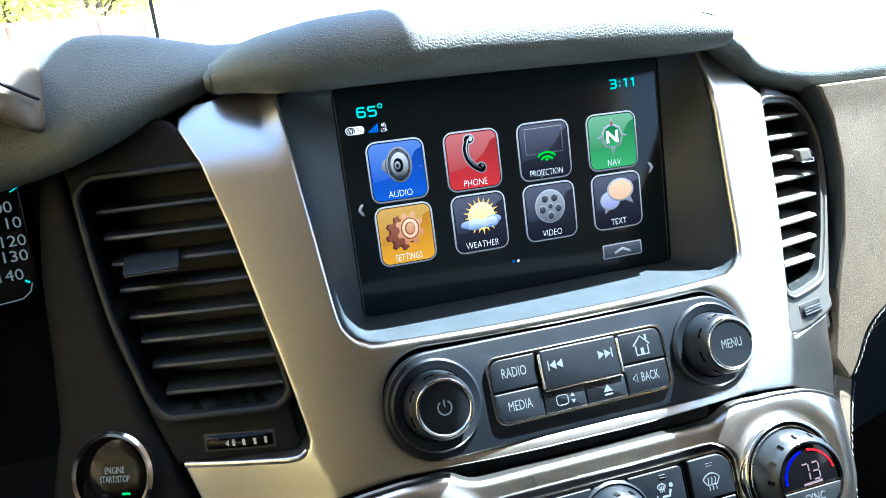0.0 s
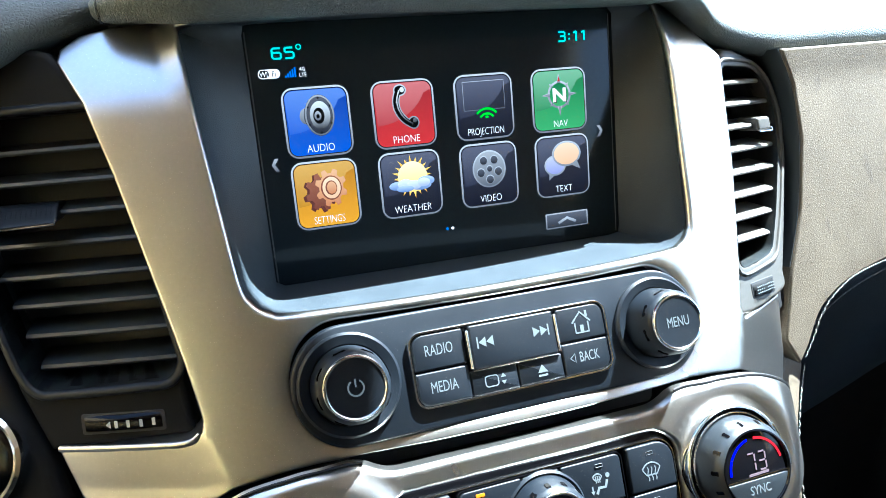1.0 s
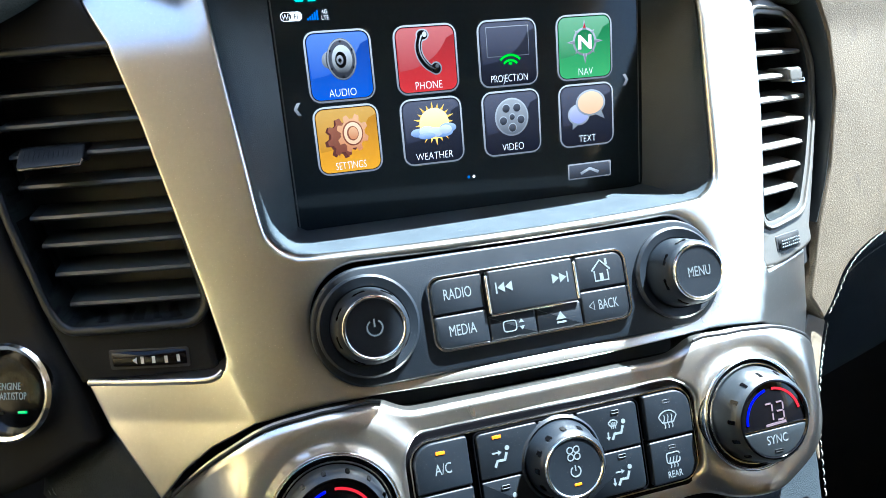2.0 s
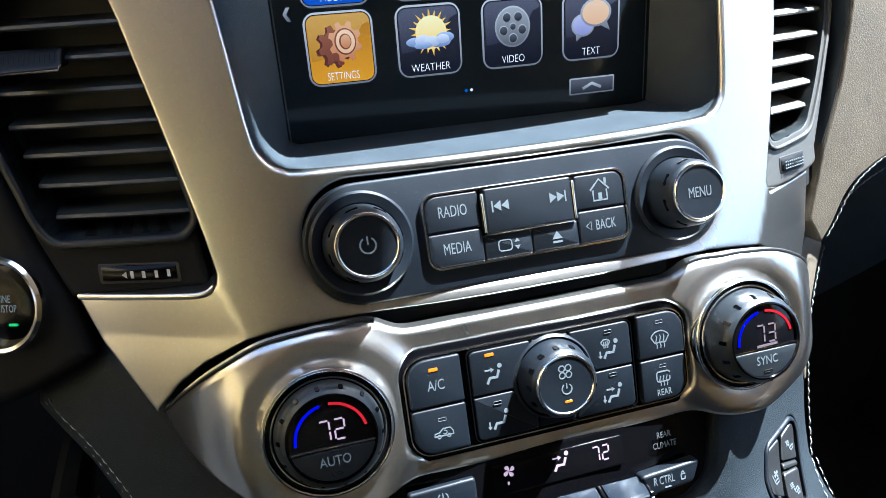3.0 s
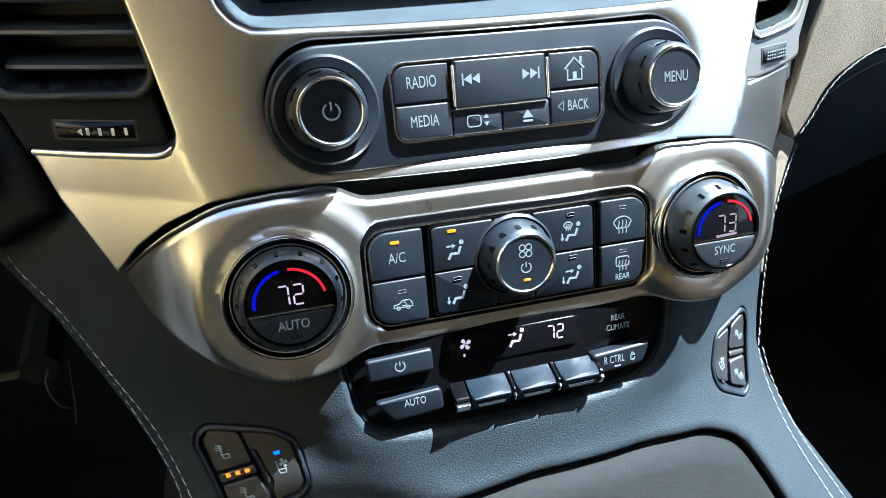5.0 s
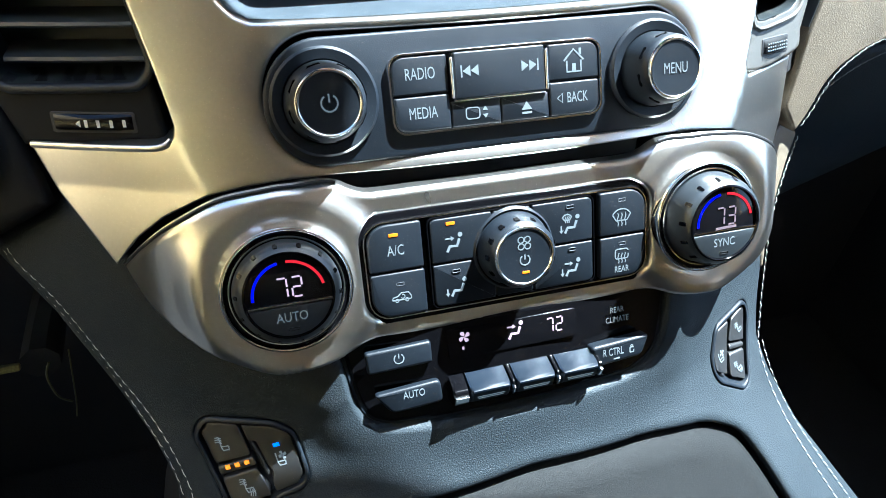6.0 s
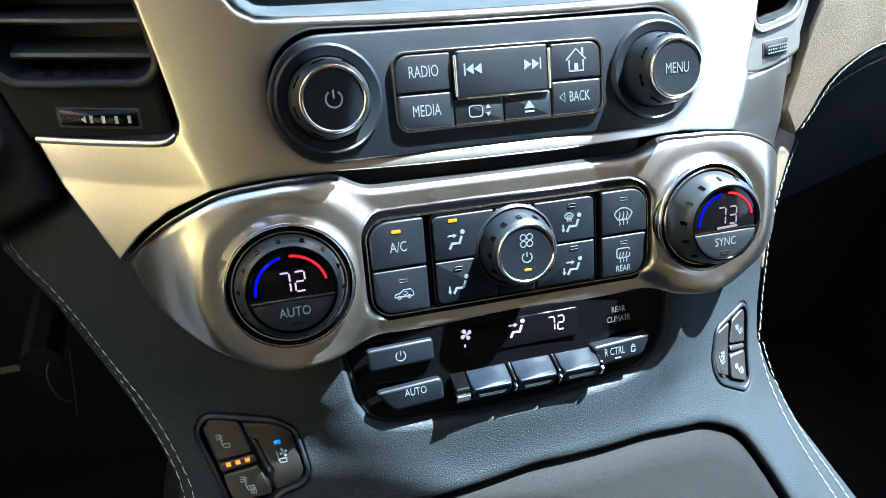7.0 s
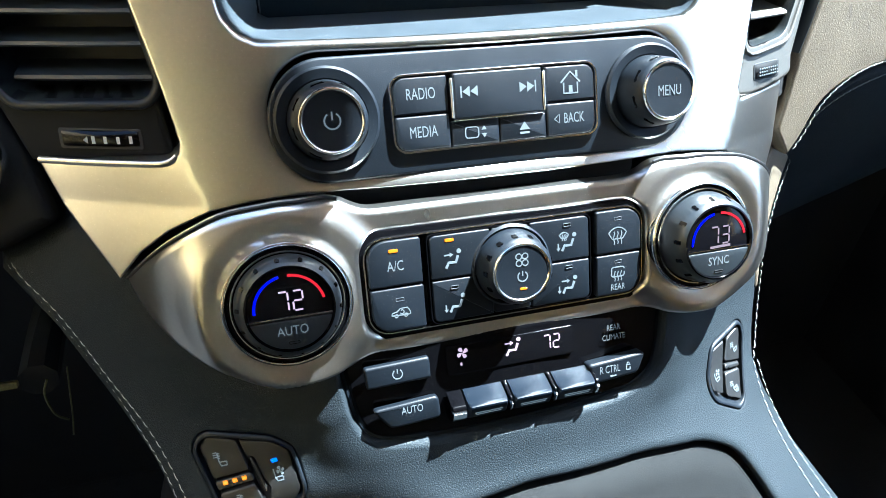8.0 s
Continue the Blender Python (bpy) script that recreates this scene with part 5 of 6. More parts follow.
    wheel = part("thumbwheel", bm, GLOSS if s < 0 else GREY, v, "ridged airflow thumbwheel")
    if s < 0:
        bm = spot([(-0.62, 0.0), (-0.45, -0.13), (-0.45, 0.13)], 0.24, M)
        for u, h_ in ((-0.25, 0.26), (0.18, 0.26), (0.65, 0.26), (1.1, 0.26)):
            spot([(u - 0.06, -h_ / 2), (u + 0.06, -h_ / 2), (u + 0.06, h_ / 2), (u - 0.06, h_ / 2)], 0.22 if abs(u) < 0.8 else 0.14, M, bm)
        part("marking", bm, THREAD, wheel, "pale marking bars")
    else:
        bm = bmesh.new()
        for a in range(9):
            for b in range(3):
                u, t = -0.6 + a * 0.15, -0.14 + b * 0.14
                bmesh.ops.create_icosphere(bm, subdivisions=1, radius=0.045, matrix=M @ Matrix.Translation((u, t, 0.2)))
        # The bumps are no lamp; the marking material gives them its faint glow.
        part("knurl", bm, PRINT, wheel, "knurled bumps")
    return v


vent(-1, "air_vent", "black air vent with horizontal slats and an adjuster tab", BLACK, 2)
# Slats and frame are paler than the driver's: sunlight is put into their colour.
SUNLIT_SLAT = material("sunlit-toned vent plastic", (0.15, 0.143, 0.128), 0.45, var=0.1, bump=0.00004, grain=2500)
vent(1, "air_vent", "air vent beside the passenger panel, coloured paler for sun on it", material("warm silver-grey vent plastic", (0.07, 0.067, 0.06), 0.42, var=0.1, bump=0.00004, grain=2500), 2)

# ---- start button ----
st = thing("start_button", (-20, -3.2, -10.5), "round black engine start button with a chrome ring", "start button")
eu, ev = Vector((1, -0.42, 0)).normalized(), Vector((0.1, 0.26, 1)).normalized()
en = eu.cross(ev).normalized()
ev = en.cross(eu)
eo = on(face_k, -20.5, -10.45, 0.25)
FK = Matrix(((eu.x, ev.x, en.x, eo.x), (eu.y, ev.y, en.y, eo.y), (eu.z, ev.z, en.z, eo.z), (0, 0, 0, 1))) @ Matrix.Scale(1.07, 4)
part("chrome_ring", lathe([(1.86, -1.2), (1.84, 0.22), (1.74, 0.34), (1.6, 0.27), (1.54, -0.05)], 0, 0, FK, 56, cap=False), CHROME, st)
face_btn = part("button_face", lathe([(1.62, -0.1), (1.5, 0.0), (0.6, 0.03), (0.02, 0.04)], 0, 0, FK, 56), GLOSS, st, "gloss black face")
part("lettering", words("START/STOP", 0.28, 0, -0.14, 0.04, FK, 0.62, words("ENGINE", 0.28, 0, 0.22, 0.04, FK, 0.66)), PRINT, face_btn)
lamp(face_btn, 0.5, -0.75, 0.05, FK, GREEN_LED, 0.36, 0.1, "lit green lamp")
lamp(face_btn, -0.45, -0.78, 0.05, FK, GREY, 0.34, 0.08, "unlit lamp")

# ---- gauge cluster ----
gauge = thing("gauge_cluster", (-26, 4, -4), "black speedometer dial with pale figures", "speedometer")
FG = plane(3.0, 0.0, 0.0)
part("dial", slab(round_rect(-60, -23.2, -3.0, 3.4, 0.8), -1.5, -0.05, 0.1, FG), GLASS_BLACK, gauge, "black dial face")
for bdy, u, v in (("130", -23.98, -0.62), ("120", -23.92, 0.1), ("110", -23.95, 0.95), ("100", -24.2, 1.7), ("140", -24.35, -1.5)):
    part("figure", words(bdy, 0.54, u, v, 0, FG, 1.1), PRINT, gauge, "pale dial figure")
for k in range(7):
    c = Vector((-23.35 - 0.13 * k, 2.45 + 0.15 * k))
    part("tick", stroke([c + Vector((-0.2, -0.1)), c + Vector((0.16, 0.1))], 0.06, 0, FG), TEAL, gauge, "teal dial tick")
part("tick", stroke([(-23.75, -1.85), (-23.55, -1.97)], 0.1, 0, FG), TEAL, gauge, "teal dial tick")
part("outline", tube([(x, 2.95, z) for x, z in ((-27, -2.9), (-25, -2.8), (-24.0, -2.7), (-23.6, -2.4), (-23.45, -2.0))], 0.03, 6), PRINT, gauge, "pale dial outline")


# ---- what the screen shows ----
def srgb(r, g, b):
    return tuple(((c / 255 + 0.055) / 1.055) ** 2.4 if c > 10 else c / 3300 for c in (r, g, b))


def ui(name, r, g, b, power=0.21):
    return glow("screen " + name, srgb(r, g, b), power)


def fade(name, low, high, power=0.21, axis=2):
    """Artwork of the display that shades from one colour at its foot to another at its head."""
    m = glow("screen " + name, srgb(*low), power)
    t = m.node_tree
    p = t.nodes["Principled BSDF"]
    co = t.nodes.new("ShaderNodeTexCoord")
    sep = t.nodes.new("ShaderNodeSeparateXYZ")
    mx = t.nodes.new("ShaderNodeMix")
    mx.data_type = "RGBA"
    mx.inputs[6].default_value, mx.inputs[7].default_value = (*srgb(*low), 1), (*srgb(*high), 1)
    t.links.new(co.outputs["Generated"], sep.inputs[0])
    t.links.new(sep.outputs[axis], mx.inputs[0])
    t.links.new(mx.outputs[2], p.inputs["Emission Color"])
    return m


U_WHITE, U_TEAL = ui("white", 228, 230, 232, 0.3), ui("teal", 0, 218, 205)
U_EDGE = fade("silver edge", (112, 114, 122), (196, 200, 206))
U_LINE = ui("dark line", 20, 22, 30)
U_GREY, U_DGREY = fade("grey", (92, 94, 102), (168, 170, 176)), fade("dark grey", (34, 36, 44), (92, 95, 106))
U_NAVY = fade("slate tile", (22, 24, 36), (50, 52, 64))
U_BLUE, U_RED = fade("blue tile", (36, 84, 185), (34, 60, 140)), fade("red tile", (190, 46, 50), (140, 40, 46))
U_GREEN, U_GOLD = fade("green tile", (78, 160, 96), (40, 104, 62)), fade("gold tile", (218, 150, 34), (165, 110, 36))
U_LBLUE, U_LRED = fade("blue gloss", (54, 92, 185), (100, 132, 200)), fade("red gloss", (170, 66, 70), (196, 112, 112))
U_LGREEN, U_LGOLD, U_LNAVY = fade("green gloss", (70, 136, 88), (128, 176, 140)), fade("gold gloss", (186, 128, 34), (205, 160, 84)), fade("slate gloss", (48, 50, 66), (92, 94, 110))
U_LIME, U_SUN, U_PALE = ui("lime", 14, 205, 40), fade("sun yellow", (240, 160, 40), (252, 222, 120)), fade("pale sun", (250, 205, 110), (253, 246, 190))
U_BROWN, U_MAROON, U_TAN = fade("brown", (112, 60, 48), (150, 92, 70)), ui("maroon", 92, 48, 42), fade("copper", (190, 120, 80), (226, 176, 132))
U_PEACH, U_LILAC = fade("peach", (228, 180, 140), (240, 205, 172)), fade("lilac", (140, 142, 190), (190, 190, 226))
U_CLOUD, U_CLOUD2, U_SKY = fade("cloud", (96, 120, 165), (190, 205, 235)), fade("pale cloud", (150, 160, 190), (232, 236, 246)), ui("signal blue", 24, 110, 215)
U_BLACK, U_CHROME = ui("black", 6, 7, 9), fade("chrome rod", (40, 42, 48), (225, 228, 232))


def ell(cu, cv, rx, ry, n=28):
    return [(cu + rx * math.cos(2 * math.pi * i / n), cv + ry * math.sin(2 * math.pi * i / n)) for i in range(n)]


LEVEL = [0.05]


def art(name, polys, mat, parent, lines=(), w=0.06):
    """One layer of an icon's drawing, each a little above the last."""
    LEVEL[0] += 0.0035
    bm = bmesh.new()
    for p in polys:
        spot(p, LEVEL[0], FS, bm, 0.003)
    for p in lines:
        stroke(p, w, LEVEL[0], FS, bm, 0.003)
    return part(name, bm, mat, parent)


def icon(col, row, word, tile, gloss):
    cu, cv = (col - 1.5) * 3.87, 1.04 - 3.16 * row
    x0, x1, y0, y1 = cu - 1.45, cu + 1.45, cv - 1.5, cv + 1.5
    LEVEL[0] = 0.05
    ic = part("app_icon", spot(round_rect(x0, x1, y0, y1, 0.5), 0.03, FS, th=0.01), U_EDGE, screen, word.lower() + " icon tile with a silver edge")
    art("edge_line", [round_rect(x0 + 0.085, x1 - 0.085, y0 + 0.085, y1 - 0.085, 0.39)], U_LINE, ic)
    art("tile", [round_rect(x0 + 0.12, x1 - 0.12, y0 + 0.12, y1 - 0.12, 0.36)], tile, ic)
    a = round_rect(x0 + 0.14, x1 - 0.14, y0 + 0.14, y1 - 0.14, 0.34)
    top = [p for p in a if p[1] > y1 - 0.6]
    curve = arc(x0 + 0.1, y1 + 0.15, 2.5, -88, -22, 12, 2.1)
    curve = [(min(max(u, x0 + 0.14), x1 - 0.14), max(v, y0 + 0.2)) for u, v in curve]
    art("sheen", [[p for p in top] + curve], gloss, ic)
    LEVEL[0] += 0.0035
    size = 0.345
    part("lettering", words(word, size, cu, cv - 1.1, LEVEL[0], FS, 0.80 if len(word) < 8 else 0.66, th=0.003, bold=-0.008), U_WHITE, ic)
    return ic, cu, cv + 0.25


ic, u, v = icon(0, 0, "AUDIO", U_BLUE, U_LBLUE)
art("speaker", [ell(u - 0.42, v + 0.02, 0.34, 0.36)], U_GREY, ic)
art("speaker", [ell(u - 0.3, v + 0.02, 0.28, 0.5)], U_DGREY, ic)
art("speaker", [ell(u + 0.1, v + 0.02, 0.64, 0.88)], U_DGREY, ic)
art("speaker", [], U_GREY, ic, [ell(u + 0.1, v + 0.02, 0.6, 0.83) + [(u + 0.7, v + 0.02)]], 0.07)
art("speaker", [ell(u + 0.12, v + 0.02, 0.44, 0.6)], U_CHROME, ic)
art("speaker", [ell(u + 0.06, v + 0.0, 0.24, 0.34)], U_BLACK, ic)
art("speaker", [ell(u + 0.02, v + 0.0, 0.15, 0.2)], U_GREY, ic)
art("speaker", [ell(u + 0.02, v - 0.02, 0.07, 0.09)], U_BLACK, ic)
for a in range(0, 360, 60):
    art("bolt", [ell(u + 0.1 + 0.54 * math.cos(radians(a + 30)), v + 0.02 + 0.74 * math.sin(radians(a + 30)), 0.045, 0.05, 8)], U_BLACK, ic)
ic, u, v = icon(1, 0, "PHONE", U_RED, U_LRED)
hs = [tuple(p) for p in smooth_line([(u - 0.2, v + 0.78), (u - 0.34, v + 0.35), (u - 0.28, v - 0.1), (u - 0.02, v - 0.5), (u + 0.32, v - 0.74)], 7)]
art("handset", [ell(u - 0.12, v + 0.8, 0.3, 0.26), ell(u + 0.4, v - 0.66, 0.27, 0.29)], U_EDGE, ic, [hs], 0.34)
art("handset", [ell(u - 0.12, v + 0.8, 0.24, 0.2), ell(u + 0.4, v - 0.66, 0.21, 0.23)], U_BLACK, ic, [hs], 0.24)
art("handset", [ell(u - 0.02, v + 0.82, 0.1, 0.12), ell(u + 0.46, v - 0.56, 0.09, 0.1)], U_CHROME, ic, [[(a + 0.05, b + 0.03) for a, b in hs]], 0.06)
ic, u, v = icon(2, 0, "PROJECTION", U_NAVY, U_LNAVY)
art("frame_line", [], U_GREY, ic, [[(u - 1.02, v - 0.38), (u - 1.02, v + 0.92), (u + 1.02, v + 0.92), (u + 1.02, v - 0.38), (u - 1.02, v - 0.38)]], 0.04)
art("wave_sign", [ell(u + 0.08, v - 0.72, 0.1, 0.06)], U_LIME, ic, [arc(u + 0.08, v - 1.0, 0.66, 138, 42, 12), arc(u + 0.08, v - 1.0, 0.43, 140, 40, 10)], 0.11)
ic, u, v = icon(3, 0, "NAV", U_GREEN, U_LGREEN)
pts = []
for k in range(8):
    a = 45 * k + 90
    r = 1.02 if k % 2 == 0 else 0.78
    pts.append([(u + 0.45 * math.cos(radians(a - 17)), v + 0.45 * math.sin(radians(a - 17))), (u + r * 0.93 * math.cos(radians(a)), v + r * math.sin(radians(a))), (u + 0.45 * math.cos(radians(a + 17)), v + 0.45 * math.sin(radians(a + 17)))])
art("compass_ring", [], U_EDGE, ic, [ell(u, v, 0.56, 0.6, 32) + [(u + 0.56, v)]], 0.1)
for q in pts:
    art("compass_point", [q], U_EDGE, ic)
    art("compass_point", [[(u + 0.85 * (a - u), v + 0.85 * (b - v)) for a, b in q]], U_GREY, ic)
    LEVEL[0] -= 0.007
LEVEL[0] += 0.007
art("compass_disc", [ell(u, v, 0.5, 0.54)], U_GREEN, ic)
art("north_mark", [[(u - 0.07, v + 0.62), (u + 0.07, v + 0.62), (u, v + 0.86)]], U_RED, ic)
LEVEL[0] += 0.0035
part("lettering", words("N", 0.62, u + 0.03, v - 0.03, LEVEL[0], FS, 1.15, th=0.003, bold=0.03), U_DGREY, ic)
LEVEL[0] += 0.0035
part("lettering", words("N", 0.62, u, v, LEVEL[0], FS, 1.15, th=0.003, bold=0.03), U_WHITE, ic)
ic, u, v = icon(0, 1, "SETTINGS", U_GOLD, U_LGOLD)


def gear(cu, cv, r, teeth, tilt, turn):
    p = []
    for k in range(teeth * 6):
        a = 2 * math.pi * k / (teeth * 6) + turn
        q = r if k % 6 in (0, 1, 2) else r * 0.76
        p.append((cu + q * tilt * math.cos(a), cv + q * math.sin(a)))
    return p


art("gear", [gear(u - 0.3, v - 0.18, 0.86, 8, 0.86, 0.1)], U_MAROON, ic)
art("gear", [gear(u - 0.2, v - 0.12, 0.84, 8, 0.86, 0.15)], U_BROWN, ic)
art("gear", [gear(u + 0.22, v + 0.02, 0.84, 8, 0.84, 0.3)], U_TAN, ic)
art("gear", [ell(u + 0.22, v + 0.02, 0.46, 0.54)], U_BROWN, ic)
art("gear", [ell(u + 0.23, v + 0.02, 0.40, 0.48)], U_PEACH, ic)
art("gear", [ell(u + 0.22, v + 0.02, 0.26, 0.32)], U_BROWN, ic)
art("gear", [ell(u + 0.24, v + 0.02, 0.21, 0.27)], U_TAN, ic)
ic, u, v = icon(1, 1, "WEATHER", U_NAVY, U_LNAVY)
rays = []
for k in range(20):
    a = radians(18 * k + 4)
    r = 1.0 if k % 2 else 0.9
    rays.append([(u + 0.1 + 0.68 * math.cos(a - 0.09), v + 0.08 + 0.68 * math.sin(a - 0.09)), (u + 0.1 + r * math.cos(a), v + 0.08 + r * math.sin(a)), (u + 0.1 + 0.68 * math.cos(a + 0.09), v + 0.08 + 0.68 * math.sin(a + 0.09))])
for q in rays:
    art("sun_ray", [q], U_SUN, ic)
    LEVEL[0] -= 0.0035
LEVEL[0] += 0.0035
art("sun_sign", [ell(u + 0.1, v + 0.08, 0.7, 0.7, 36)], U_PALE, ic)
for m_, du, dv, rx, ry in ((U_CLOUD, -0.62, -0.28, 0.42, 0.2), (U_CLOUD, 0.72, -0.16, 0.4, 0.22), (U_CLOUD, 0.45, -0.36, 0.5, 0.2), (U_CLOUD2, -0.28, -0.24, 0.36, 0.24), (U_CLOUD2, 0.12, -0.3, 0.36, 0.22), (U_CLOUD2, 0.6, -0.22, 0.3, 0.2), (U_CLOUD, -0.3, -0.44, 0.4, 0.15)):
    art("cloud_sign", [ell(u + du, v + dv, rx, ry)], m_, ic)
ic, u, v = icon(2, 1, "VIDEO", U_NAVY, U_LNAVY)
art("film_reel", [ell(u, v + 0.02, 0.84, 0.88, 36)], U_EDGE, ic)
art("film_reel", [ell(u, v + 0.02, 0.77, 0.81, 36)], U_GREY, ic)
for k in range(6):
    a = radians(72 * k + 54)
    c = (u, v + 0.02) if k == 5 else (u + 0.46 * math.cos(a), v + 0.02 + 0.5 * math.sin(a))
    r = 0.13 if k == 5 else 0.18
    art("reel_hole", [ell(*c, r + 0.03, r + 0.04)], U_EDGE, ic)
    art("reel_hole", [ell(*c, r, r)], U_DGREY, ic)
ic, u, v = icon(3, 1, "TEXT", U_NAVY, U_LNAVY)
art("bubble", [ell(u - 0.42, v - 0.2, 0.58, 0.5), [(u - 0.75, v - 0.45), (u - 0.78, v - 0.9), (u - 0.4, v - 0.62)]], U_EDGE, ic)
art("bubble", [ell(u - 0.42, v - 0.2, 0.5, 0.42)], U_LILAC, ic)
art("bubble", [ell(u + 0.22, v + 0.32, 0.78, 0.62), [(u + 0.35, v - 0.2), (u + 0.95, v - 0.5), (u + 0.75, v + 0.0)]], U_EDGE, ic)
art("bubble", [ell(u + 0.22, v + 0.32, 0.68, 0.53)], U_PEACH, ic)

STROKES = {
    "6": [[(1, 1), (0.15, 1), (0, 0.86), (0, 0.14), (0.14, 0), (0.86, 0), (1, 0.14), (1, 0.44), (0.86, 0.57), (0.05, 0.57)]],
    "5": [[(0.95, 1), (0.05, 1)], [(0.05, 1), (0.02, 0.58)], [(0.02, 0.58), (0.86, 0.58), (1, 0.45), (1, 0.14), (0.86, 0), (0, 0)]],
    "3": [[(0, 1), (0.86, 1), (0.97, 0.88), (0.97, 0.66), (0.86, 0.54), (0.25, 0.54)], [(0.86, 0.54), (1, 0.42), (1, 0.14), (0.86, 0), (0, 0)]],
    "1": [[(0.2, 0.84), (0.62, 1)], [(0.62, 1.03), (0.62, -0.04)]],
}


def squared(body, u, v, n, w=0.36, h=0.42, line=0.085):
    """Wide squared figures drawn as strokes, from u to the right, standing on v."""
    bm = bmesh.new()
    for ch in body:
        if ch == ":":
            for q in (0.12, 0.62):
                spot([(u, v + q * h), (u + line, v + q * h), (u + line, v + q * h + line), (u, v + q * h + line)], n, FS, bm)
            u += 0.2
            continue
        for pts in STROKES[ch]:
            stroke([(u + a * w, v + b * h) for a, b in pts], line, n, FS, bm)
        u += w + 0.17 if ch != "1" else w * 0.62 + 0.2
    return bm


part("outside_temperature", stroke(ell(-6.25, 4.2, 0.1, 0.1, 12) + [(-6.15, 4.2)], 0.05, 0.03, FS, squared("65", -7.37, 3.77, 0.03)), U_TEAL, screen, "teal temperature figures")
part("clock_figures", squared("3:11", 5.93, 3.75, 0.03), U_TEAL, screen, "teal clock figures")
wf = part("wifi_badge", spot(round_rect(-8.05, -7.15, 2.98, 3.36, 0.17), 0.03, FS), U_WHITE, screen, "white wireless badge")
part("badge_half", spot(round_rect(-8.02, -7.6, 3.01, 3.33, 0.15), 0.046, FS, th=0.004), U_BLACK, wf)
part("lettering", words("Wi", 0.24, -7.82, 3.17, 0.052, FS, 0.8, th=0.004), U_WHITE, wf)
part("lettering", words("Fi", 0.24, -7.4, 3.17, 0.047, FS, 0.8, th=0.004), U_BLACK, wf)
bm = bmesh.new()
for k in range(5):
    spot([(-6.95 + 0.1 * k, 2.98), (-6.88 + 0.1 * k, 2.98), (-6.88 + 0.1 * k, 3.06 + 0.08 * k), (-6.95 + 0.1 * k, 3.06 + 0.08 * k)], 0.03, FS, bm)
part("signal_bars", bm, U_SKY, screen, "blue signal bars")
part("network_sign", words("LTE", 0.17, -6.2, 3.06, 0.03, FS, 0.85, words("4G", 0.17, -6.2, 3.3, 0.03, FS, 0.85)), U_WHITE, screen, "small white network sign")
for s_, u in ((-1, -7.8), (1, 7.9)):
    part("page_arrow", spot([(u - 0.12 * s_, -0.35), (u + 0.04 * s_, -0.35), (u + 0.2 * s_, -0.62), (u + 0.04 * s_, -0.9), (u - 0.12 * s_, -0.9), (u + 0.05 * s_, -0.62)][::s_], 0.03, FS), U_GREY, screen, "grey page arrow")
for u, m_ in ((-0.38, U_SKY), (-0.12, U_WHITE)):
    part("page_dot", spot(ell(u, -4.42, 0.07, 0.07, 12), 0.03, FS), m_, screen)
tr = part("tray_button", spot(round_rect(4.72, 7.05, -5.2, -4.42, 0.06), 0.03, FS, th=0.01), U_GREY, screen, "dark tray button with a grey edge")
part("tile", spot(round_rect(4.79, 6.98, -5.13, -4.49, 0.05), 0.043, FS, th=0.004), U_DGREY, tr)
part("chevron", stroke([(5.4, -4.94), (5.88, -4.72), (6.36, -4.94)], 0.14, 0.049, FS, th=0.004), U_EDGE, tr)



# ---- outside: hedge trees and a red panel fence (world metres) ----
LEAF = material("sunlit yellow green leaves", (0.52, 0.52, 0.2), 0.6, var=0.3, scale=3, grain=20)
GOLD_LEAF = material("leaves tinted gold for reflections", (0.44, 0.32, 0.13), 0.6, var=0.3, scale=3, grain=20)
ln_ = LEAF.node_tree
thin = ln_.nodes.new("ShaderNodeBsdfTranslucent")
thin.inputs[0].default_value = (0.7, 0.72, 0.28, 1)
both = ln_.nodes.new("ShaderNodeMixShader")
ln_.links.new(ln_.nodes["Principled BSDF"].outputs[0], both.inputs[1])
ln_.links.new(thin.outputs[0], both.inputs[2])
ln_.links.new(both.outputs[0], ln_.nodes["Material Output"].inputs[0])
BARK = material("grey brown bark", (0.12, 0.09, 0.07), 0.9, var=0.3, scale=8, bump=0.01, grain=40)
RED = material("faded red steel", (0.5, 0.19, 0.16), 0.6, var=0.2, scale=2, grain=60)
rng = random.Random(5)


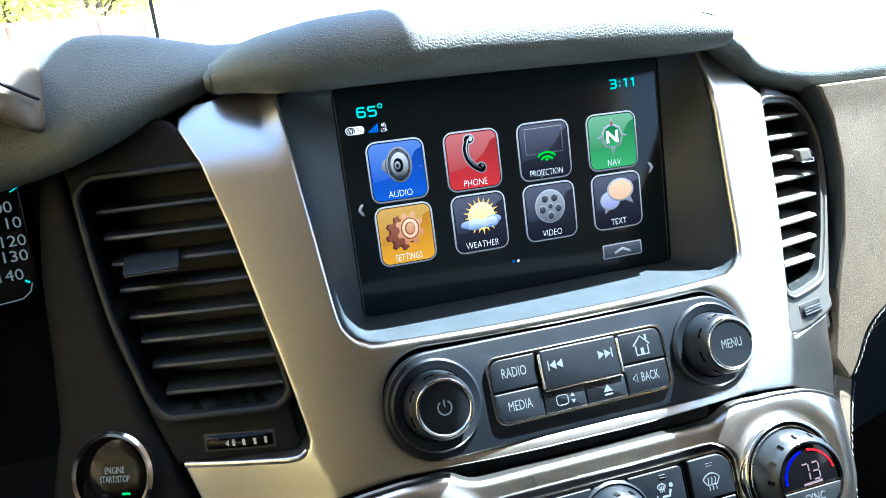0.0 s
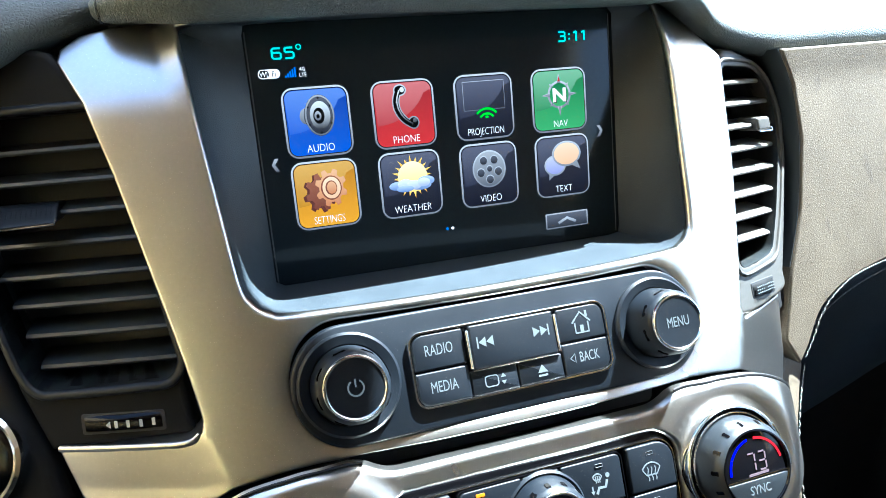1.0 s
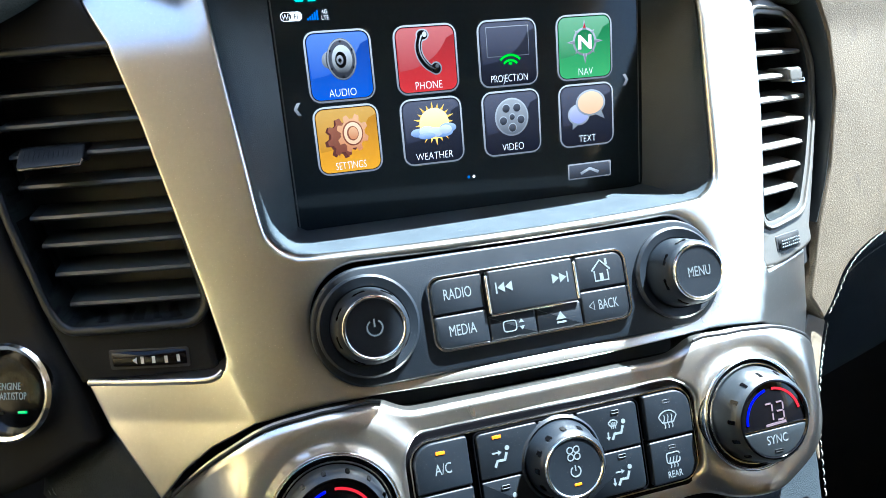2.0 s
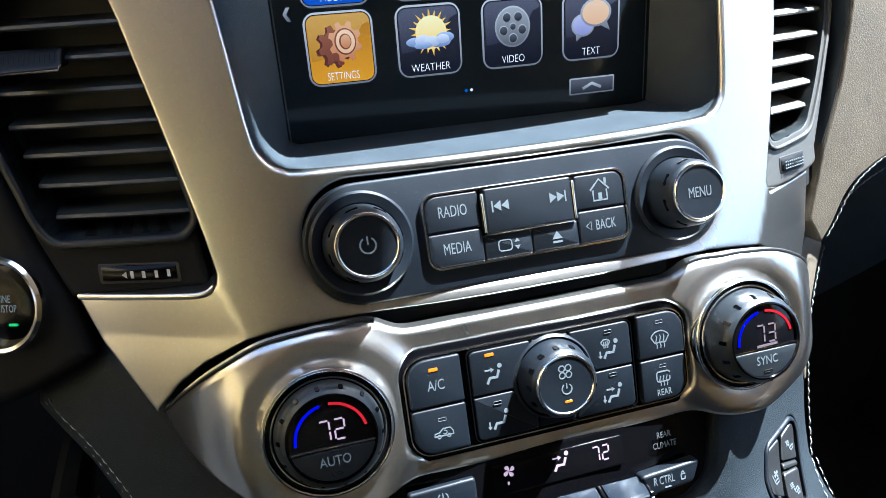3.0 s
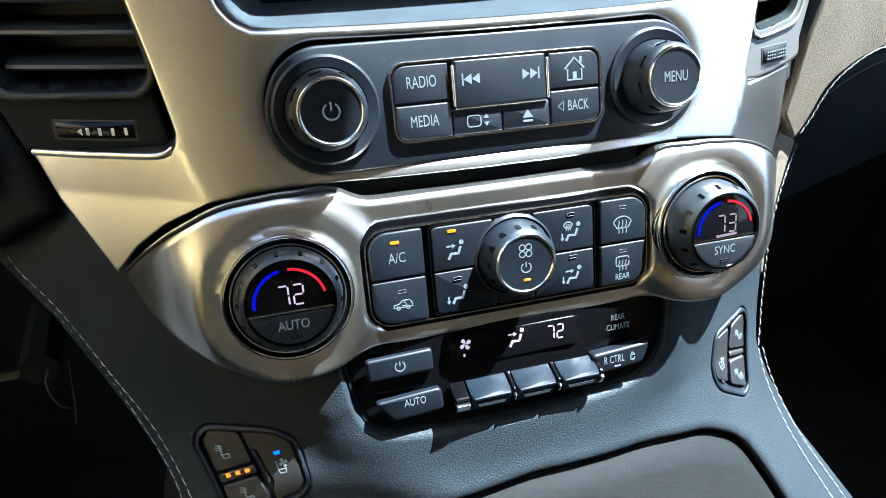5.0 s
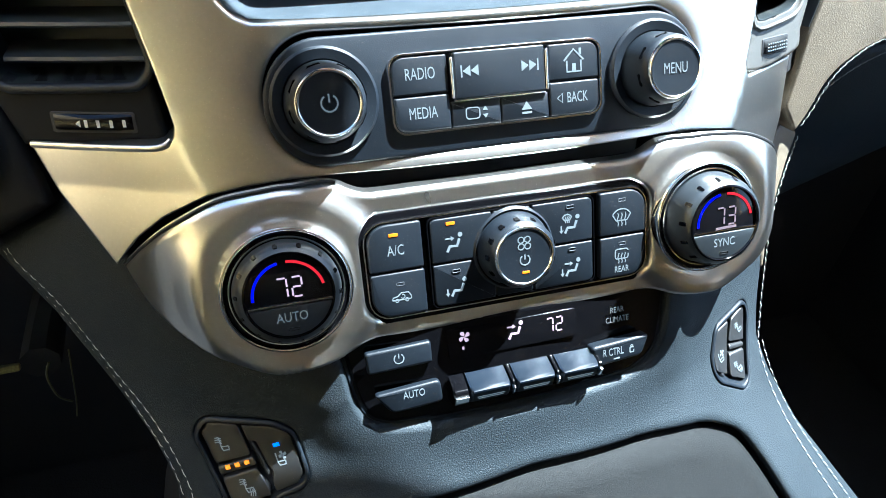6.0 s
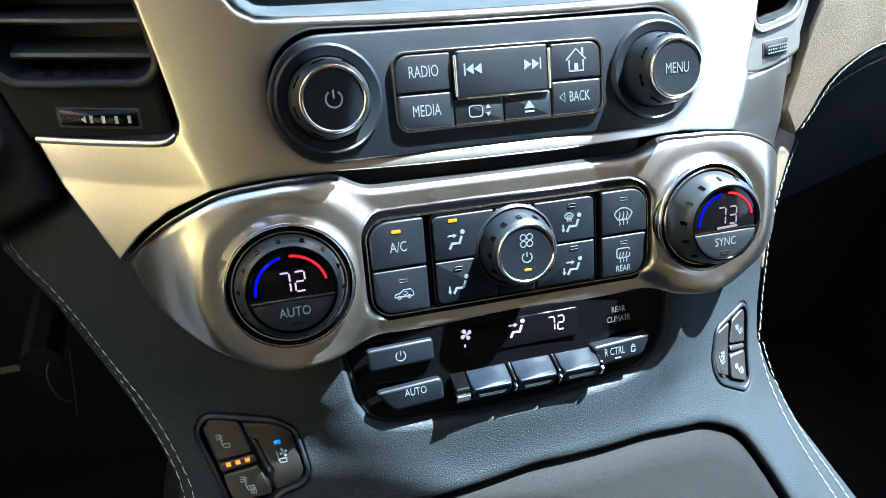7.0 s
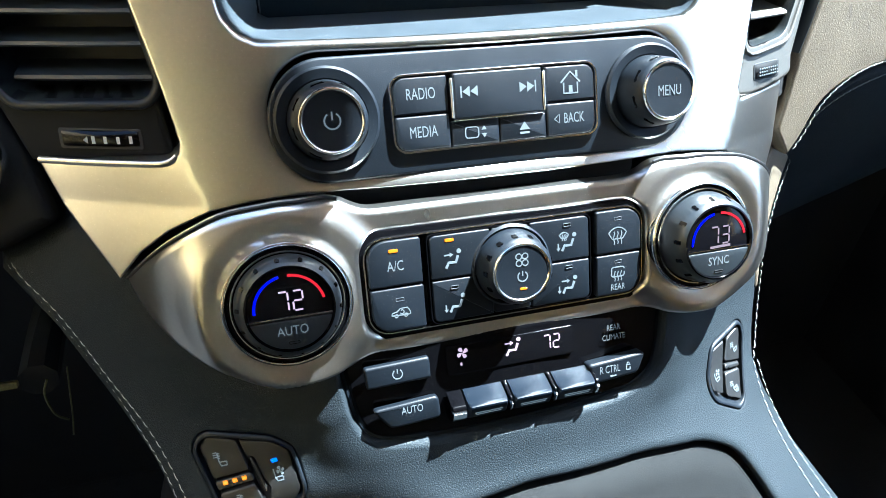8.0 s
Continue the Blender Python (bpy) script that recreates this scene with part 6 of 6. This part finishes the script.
def tree(x, y, height, spread, label, leaf):
    e = new("tree")
    e.location = (x, y, 0)
    POS[e] = Vector((x, y, 0))
    tagged(e, label, "tree", "trees beyond the car")
    bm = bmesh.new()
    rings = []
    for k in range(7):
        t = k / 6
        r = 0.12 * (1 - 0.75 * t)
        c = Vector((x + 0.15 * math.sin(3 * t), y + 0.1 * math.cos(4 * t), height * 0.75 * t))
        rings.append([bm.verts.new(c + Vector((r * math.cos(a), r * math.sin(a), 0))) for a in (2 * math.pi * i / 10 for i in range(10))])
    bridge(bm, rings)
    tips = []
    for k in range(14):
        a, h = rng.uniform(0, 6.28), height * rng.uniform(0.12, 0.7)
        p0 = Vector((x, y, h))
        p2 = p0 + Vector((math.cos(a) * spread * rng.uniform(0.5, 1), math.sin(a) * spread * rng.uniform(0.5, 1), height * rng.uniform(0.05, 0.3)))
        p1 = (p0 + p2) / 2 + Vector((0, 0, 0.3))
        tube(smooth_line([p0, p1, p2], 3), 0.05, 5, bm)
        tips += [p0.lerp(p2, q) for q in (0.4, 0.6, 0.8, 1.0)]
    part("trunk", bm, BARK, e, m=ID)
    n = 5200
    verts, faces = [], []
    for k in range(n):
        c = rng.choice(tips) + Vector((rng.gauss(0, 0.55), rng.gauss(0, 0.55), rng.gauss(0, 0.5)))
        c.z = max(c.z, 0.2)
        d = Vector((rng.gauss(0, 1), rng.gauss(0, 1), rng.gauss(0, 1))).normalized()
        s = Vector((rng.gauss(0, 1), rng.gauss(0, 1), rng.gauss(0, 1))).cross(d).normalized()
        L = rng.uniform(0.09, 0.2)
        o = len(verts)
        verts += [c - d * L, c + s * L * 0.45, c + d * L, c - s * L * 0.45]
        faces.append((o, o + 1, o + 2, o + 3))
    me = bpy.data.meshes.new("crown")
    me.from_pydata([tuple(v - Vector((x, y, 0))) for v in verts], [], faces)
    me.materials.append(leaf)
    ob = new("crown", me)
    ob.parent = e
    return e


for x, y, h, s in ((-9, 19, 6, 2.4), (-6, 21, 7, 2.6), (-3.6, 20, 6.5, 2.4), (-12, 17, 6.5, 2.5), (-7.6, 4.5, 7, 2.6), (-7.4, -7.5, 7.5, 2.6)):
    tree(x, y, h, s, "leafy yellow-green tree in full sun", LEAF)
# Added trees out of view; their gold colour serves as a reflector for the silver.
for x, y, h, s in ((-4.9, 3.6, 2.7, 1.6), (-4.7, 0.6, 2.5, 1.6), (-4.9, -2.4, 2.7, 1.6), (-4.7, -5.4, 2.5, 1.6), (-7.4, 0.5, 7.5, 2.6), (-7.6, -3.5, 7, 2.6)):
    tree(x, y, h, s, "unseen tree added to put gold into the silver's reflections", GOLD_LEAF)


fence = new("metal_fence")
fence.location = (-3, 14, 0)
POS[fence] = Vector((-3, 14, 0))
tagged(fence, "faded red ribbed steel fence with a top rail", "fence")
part("top_rail", block(-7.2, -1.72, 13.95, 14.07, 1.50, 1.58, bev=0.01), RED, fence, m=ID)
part("bottom_rail", block(-7.2, -1.72, 13.97, 14.05, 0.3, 0.38), RED, fence, m=ID)
k = 0
x = -7.1
while x < -1.75:
    part("post", block(x - 0.035, x + 0.035, 13.93, 14.0, 0, 1.5), RED, fence, m=ID)
    part("panel", block(x + 0.04, min(x + 0.70, -1.74), 14.0, 14.03, 0.35, 1.5), RED, fence, m=ID)
    x += 0.75
pole = finish("sign_post", block(-1.62, -1.56, 13.9, 13.96, 0, 1.95), GREY, ID)
tagged(pole, "thin grey steel post beside the red fence", "post")


# ---- driver footwell ----
pedal = thing("pedal_bracket", (-24, 30, -30), "dark bracket with worn bright edges in the driver footwell", "pedal")
WORN = material("worn olive metal", (0.16, 0.15, 0.07), 0.35, 0.5, var=0.5, scale=120)
part("hook", tube(smooth_line([(-23.7, 8.0, -27.9), (-24.1, 8.0, -29.0), (-23.9, 8.0, -30.6), (-23.3, 8.2, -31.4)], 6), 0.07, 8), WORN, pedal, "curved worn metal edge")
part("rod", tube([(-22.6, 8.6, -27.6), (-23.2, 8.6, -31.6), (-23.5, 8.6, -33.0)], 0.05, 6), WORN, pedal)
part("plate", slab(round_rect(-1.0, 0.9, -0.2, 0.25, 0.12), -0.2, 0.15, 0.05, plane(8.0, 0.2, -27.9, -26.2)), WORN, pedal, "worn olive plate")
part("arm", tube(smooth_line([(-24.5, 9.0, -28.5), (-25, 16, -28), (-25, 24, -27), (-25, 31, -26)], 5), 1.2, 8), SHADOWY, pedal, "black arm")
